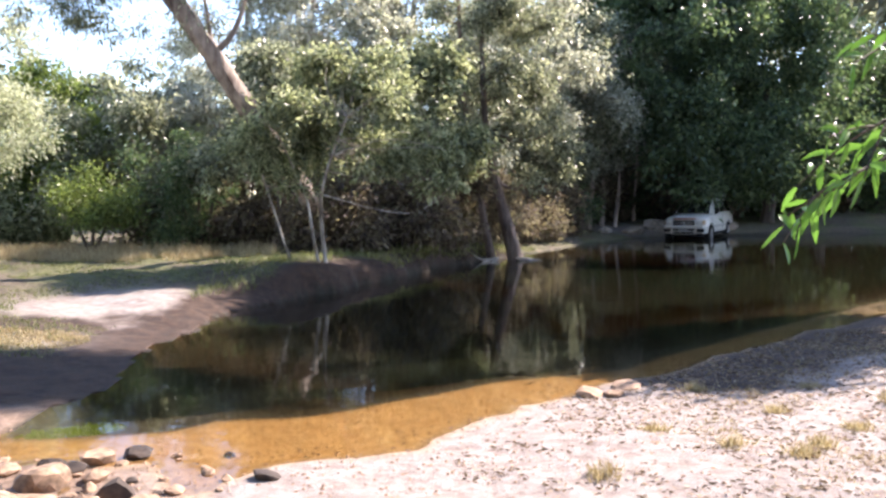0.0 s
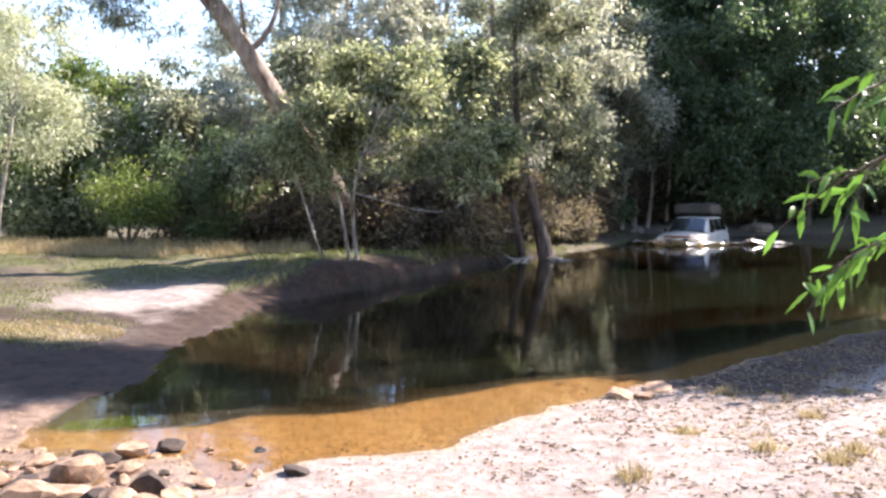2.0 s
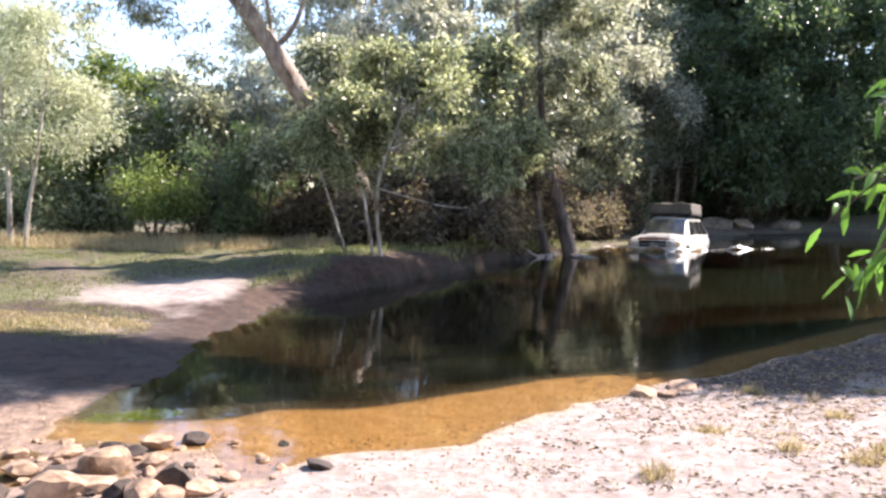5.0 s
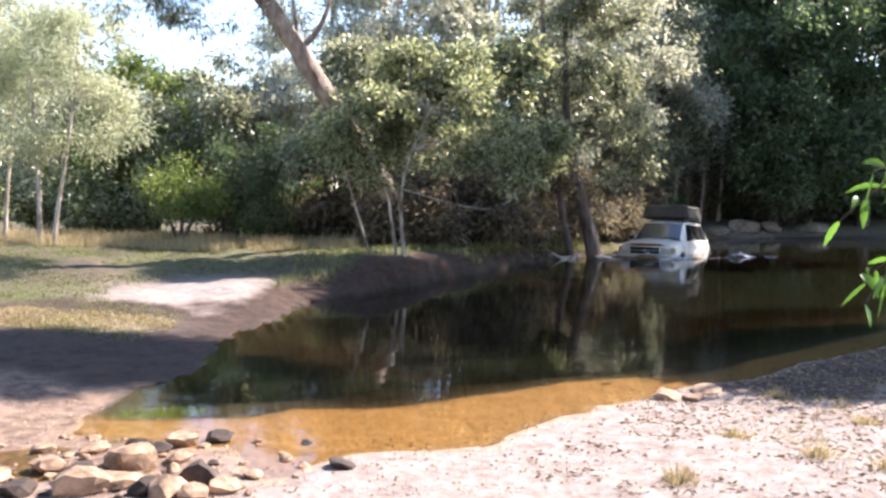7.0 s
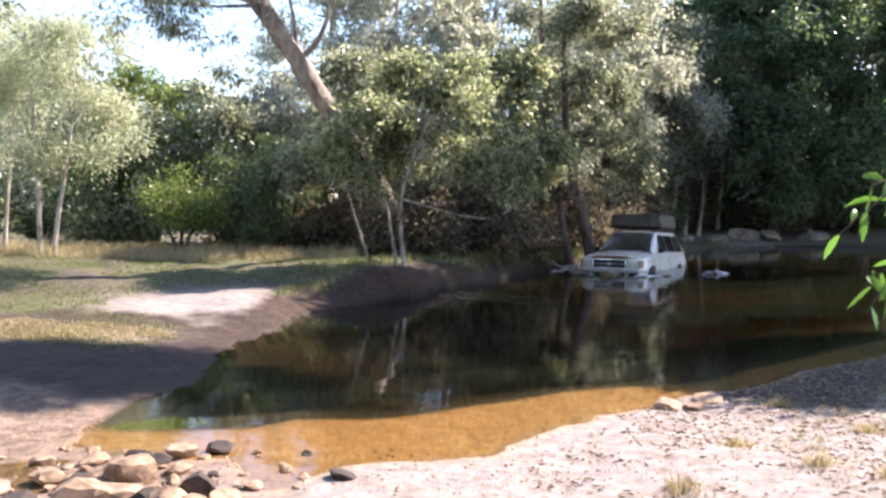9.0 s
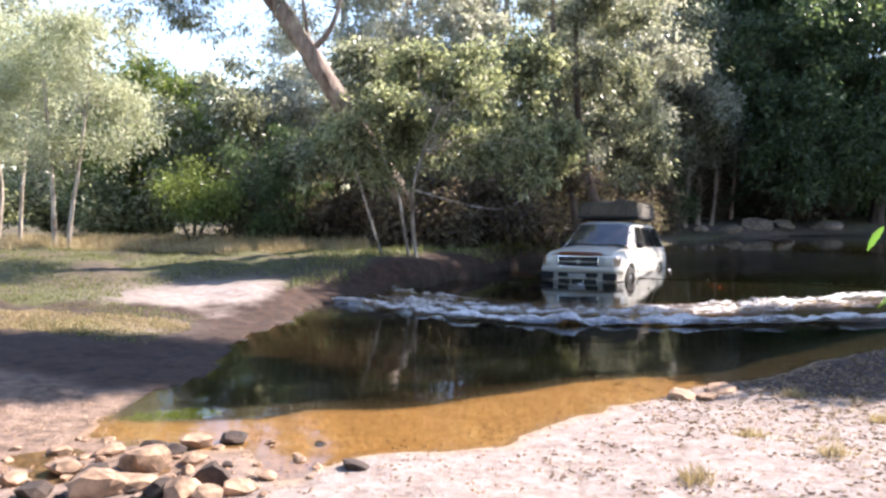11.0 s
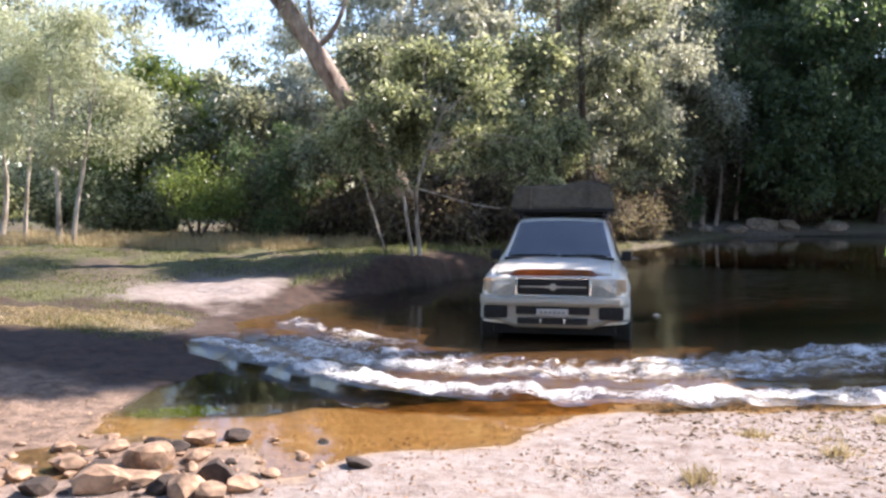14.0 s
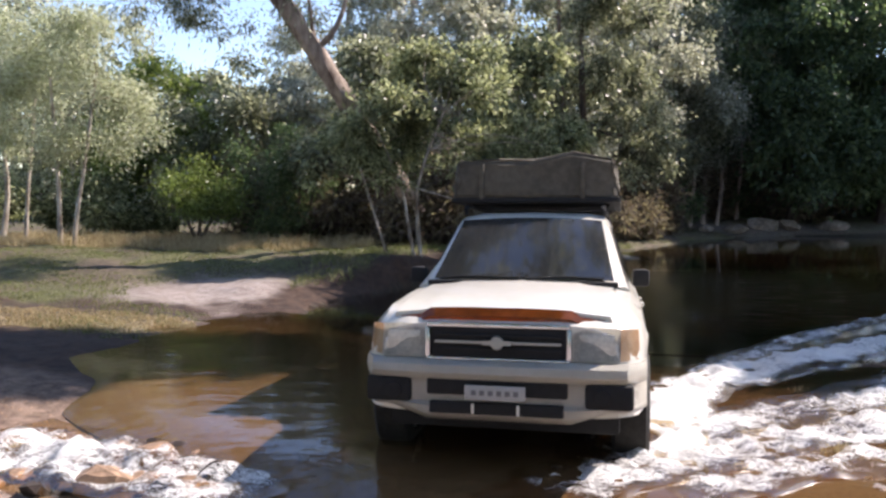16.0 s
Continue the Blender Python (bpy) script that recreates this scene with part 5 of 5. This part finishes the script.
    part("crest", ridge([(1.3, 5.6), (2.1, 6.0), (3.3, 6.7), (4.6, 7.7)], .04, .3, .55, rng, 2.0, 90, 14, (.95, .95)), FOAM, spume)
    part("crest", ridge([(1.2, 4.5), (2.0, 4.9), (3.2, 5.3)], .035, .25, .45, rng, 2.0, 60, 12, (.88, .85)), FOAM, spume)
    chop = tagged(new("choppy_wave"), "dark choppy water still rocking behind the wagon", "wave")
    bm = bmesh.new()
    bmesh.ops.create_grid(bm, x_segments=44, y_segments=40, size=1, matrix=Matrix.Translation((2.2, 6.2, 0)) @ Matrix.Diagonal((5.6, 5.2, 1, 1)))
    ob = part("sheet", bm, CHOP, chop)
    at = np.array([v.co[:2] for v in ob.data.vertices])
    fade = np.clip(1.25 - np.hypot((at[:, 0] - 2.2) / 5.6, (at[:, 1] - 6.2) / 5.2) * 1.25, 0, .6) / .6
    ob.data.attributes.new("chop", "FLOAT", "POINT").data.foreach_set("value", fade.astype(np.float32))
    ob.data.attributes.new("deep", "FLOAT", "POINT").data.foreach_set("value", np.zeros(len(at), np.float32))
    return wave, wash, wake, roll, heap, spume, chop


WAVE, WASHED, WAKE, ROLL, HEAP, SPUME, CHOPPED = make_waves()


# ---- what moves ----
def motions():
    walk(CAR, [(t, pose(x, y, z, rx, 0, rz)) for t, x, y, z, rx, rz in CAR_ROWS])
    walk(WAVE, [(t, pose(x, y, z)) for t, x, y, z in [(0, 2.2, 9.5, -1.3), (8.0, 1.6, 8.2, -1.3), (8.7, 1.4, 7.3, -.3), (9.3, 1.2, 6.3, -.15), (9.7, 1.0, 5.4, -.06), (10.3, .7, 4.0, 0), (11.3, .3, 2.0, 0), (12, .1, 1.0, 0), (12.5, 0, 0, 0), (13, -.15, -.75, .01), (13.5, -.4, -1.3, .02),
                                                (14, -.6, -2.0, .05), (14.5, -.8, -2.95, .085), (15, -.9, -3.5, .11), (15.5, -.9, -4.1, .1), (16, -.9, -4.9, -.12)]])
    walk(WASHED, [(t, pose(x, y, z)) for t, x, y, z in [(0, 2.2, 9.5, -1.3), (8.0, 1.6, 8.2, -1.3), (8.7, 1.4, 7.3, -.4), (9.2, 1.2, 6.5, -.15), (10.3, .7, 4.0, -.04), (11.3, .3, 2.0, -.01), (12, .1, 1.0, 0), (12.5, 0, 0, 0), (13, -.15, -.75, .01), (13.5, -.4, -1.3, .02),
                                                  (14, -.6, -2.0, .03), (14.5, -.8, -2.8, .05), (15, -.9, -3.5, .07), (15.5, -1.0, -4.3, .08), (16, -1.1, -5.0, .08)]])
    walk(HEAP, [(t, pose(x, y, z)) for t, x, y, z in [(0, -.3, 2.0, -.7), (14.6, -.3, 1.4, -.6), (15.2, -.3, .8, -.15), (15.5, -.2, .4, .0), (15.8, -.1, .1, .04), (16, 0, -.1, .04)]])
    walk(SPUME, [(t, pose(x, y, z)) for t, x, y, z in [(0, .6, 2.0, -.7), (14.8, .5, 1.4, -.6), (15.3, .35, .9, -.12), (15.6, .15, .5, .06), (16, 0, 0, .105)]])
    walk(ROLL, [(t, pose(x, y, z, 0, 0, rz)) for t, x, y, z, rz in [(0, 12.6, 32.0, -.4, -38), (.5, 12.0, 31.3, -.3, -37), (1.5, 10.7, 30.0, -.02, -35), (3.5, 8.42, 27.6, -.05, -35), (4, 8, 26.9, -.08, -33), (6.5, 6.05, 24, -.1, -30), (8, 4.95, 22.5, -.12, -30), (9, 4.15, 20.9, -.13, -30), (11.5, 2.1, 15.9, -.3, -25), (16, .2, 4.8, -.6, -11)]])
    walk(WAKE, [(t, pose(x, y, z, 0, 0, rz)) for t, x, y, z, rz in [(0, 12.6, 33.0, -1.2, -38), (8.3, 4.7, 22.3, -1.2, -30), (9, 4.15, 21.4, -.3, -30), (11.5, 2.1, 16.3, -.1, -25), (12.5, 1.42, 13.8, -.1, -20), (13.5, 1.13, 11.0, -.1, -13), (14.5, .94, 8.3, -.1, -8.5), (15.2, .62, 6.7, -.04, -9.5), (16, .2, 4.85, .07, -11)]])
    walk(CHOPPED, [(t, pose(x, y, z, 0, 0, rz)) for t, x, y, z, rz in [(0, 8, 27, -1.2, -33), (8.0, 4.95, 22.5, -1.2, -30), (9.2, 4.1, 20.5, -.1, -30), (10.0, 3.4, 19, .012, -28), (11.5, 2.1, 15.9, .012, -25), (12.5, 1.42, 13.4, .012, -20), (13.5, 1.13, 11.2, .012, -13), (14.5, .94, 9.6, .012, -10), (16, .5, 8.4, .012, -10)]])
    # the sprays sway in the breeze
    for branch, rows in zip(SPRAYS, SWAY):
        walk(branch, [(t, pose(x + .09, 0, z + .09)) for t, x, z in rows])


SWAY = [[(0, 0.23, 0.03), (0.5, 0.19, -0.05), (1, 0.14, -0.07), (1.5, 0.09, 0.02), (2, 0.12, -0.05), (2.5, 0.15, -0.05), (3, 0.12, -0.04), (3.5, 0.13, -0.05), (4, 0.15, -0.06), (6.5, 0.14, -0.03), (7, 0.13, -0.03), (7.5, 0.15, -0.05), (9, 0.13, -0.04), (11.5, 0.2, -0.05), (12.5, 0.21, -0.07), (14.5, 0.21, -0.05), (15, 0.23, -0.05), (16, 0.23, -0.06)],
        [(0, 0.115, 0.14), (0.5, 0.105, 0.09), (1, 0.065, 0.06), (1.5, 0.105, 0.0), (2, 0.095, 0.02), (2.5, 0.145, -0.04), (3, 0.115, 0.03), (3.5, 0.115, 0.01), (4, 0.105, 0.03), (6.5, 0.125, 0.05), (7, 0.095, 0.04), (7.5, 0.115, 0.04), (9, 0.105, 0.05), (11.5, 0.145, 0.03), (16, 0.175, 0.04)]]
SWAY.insert(1, SWAY[0])
motions()
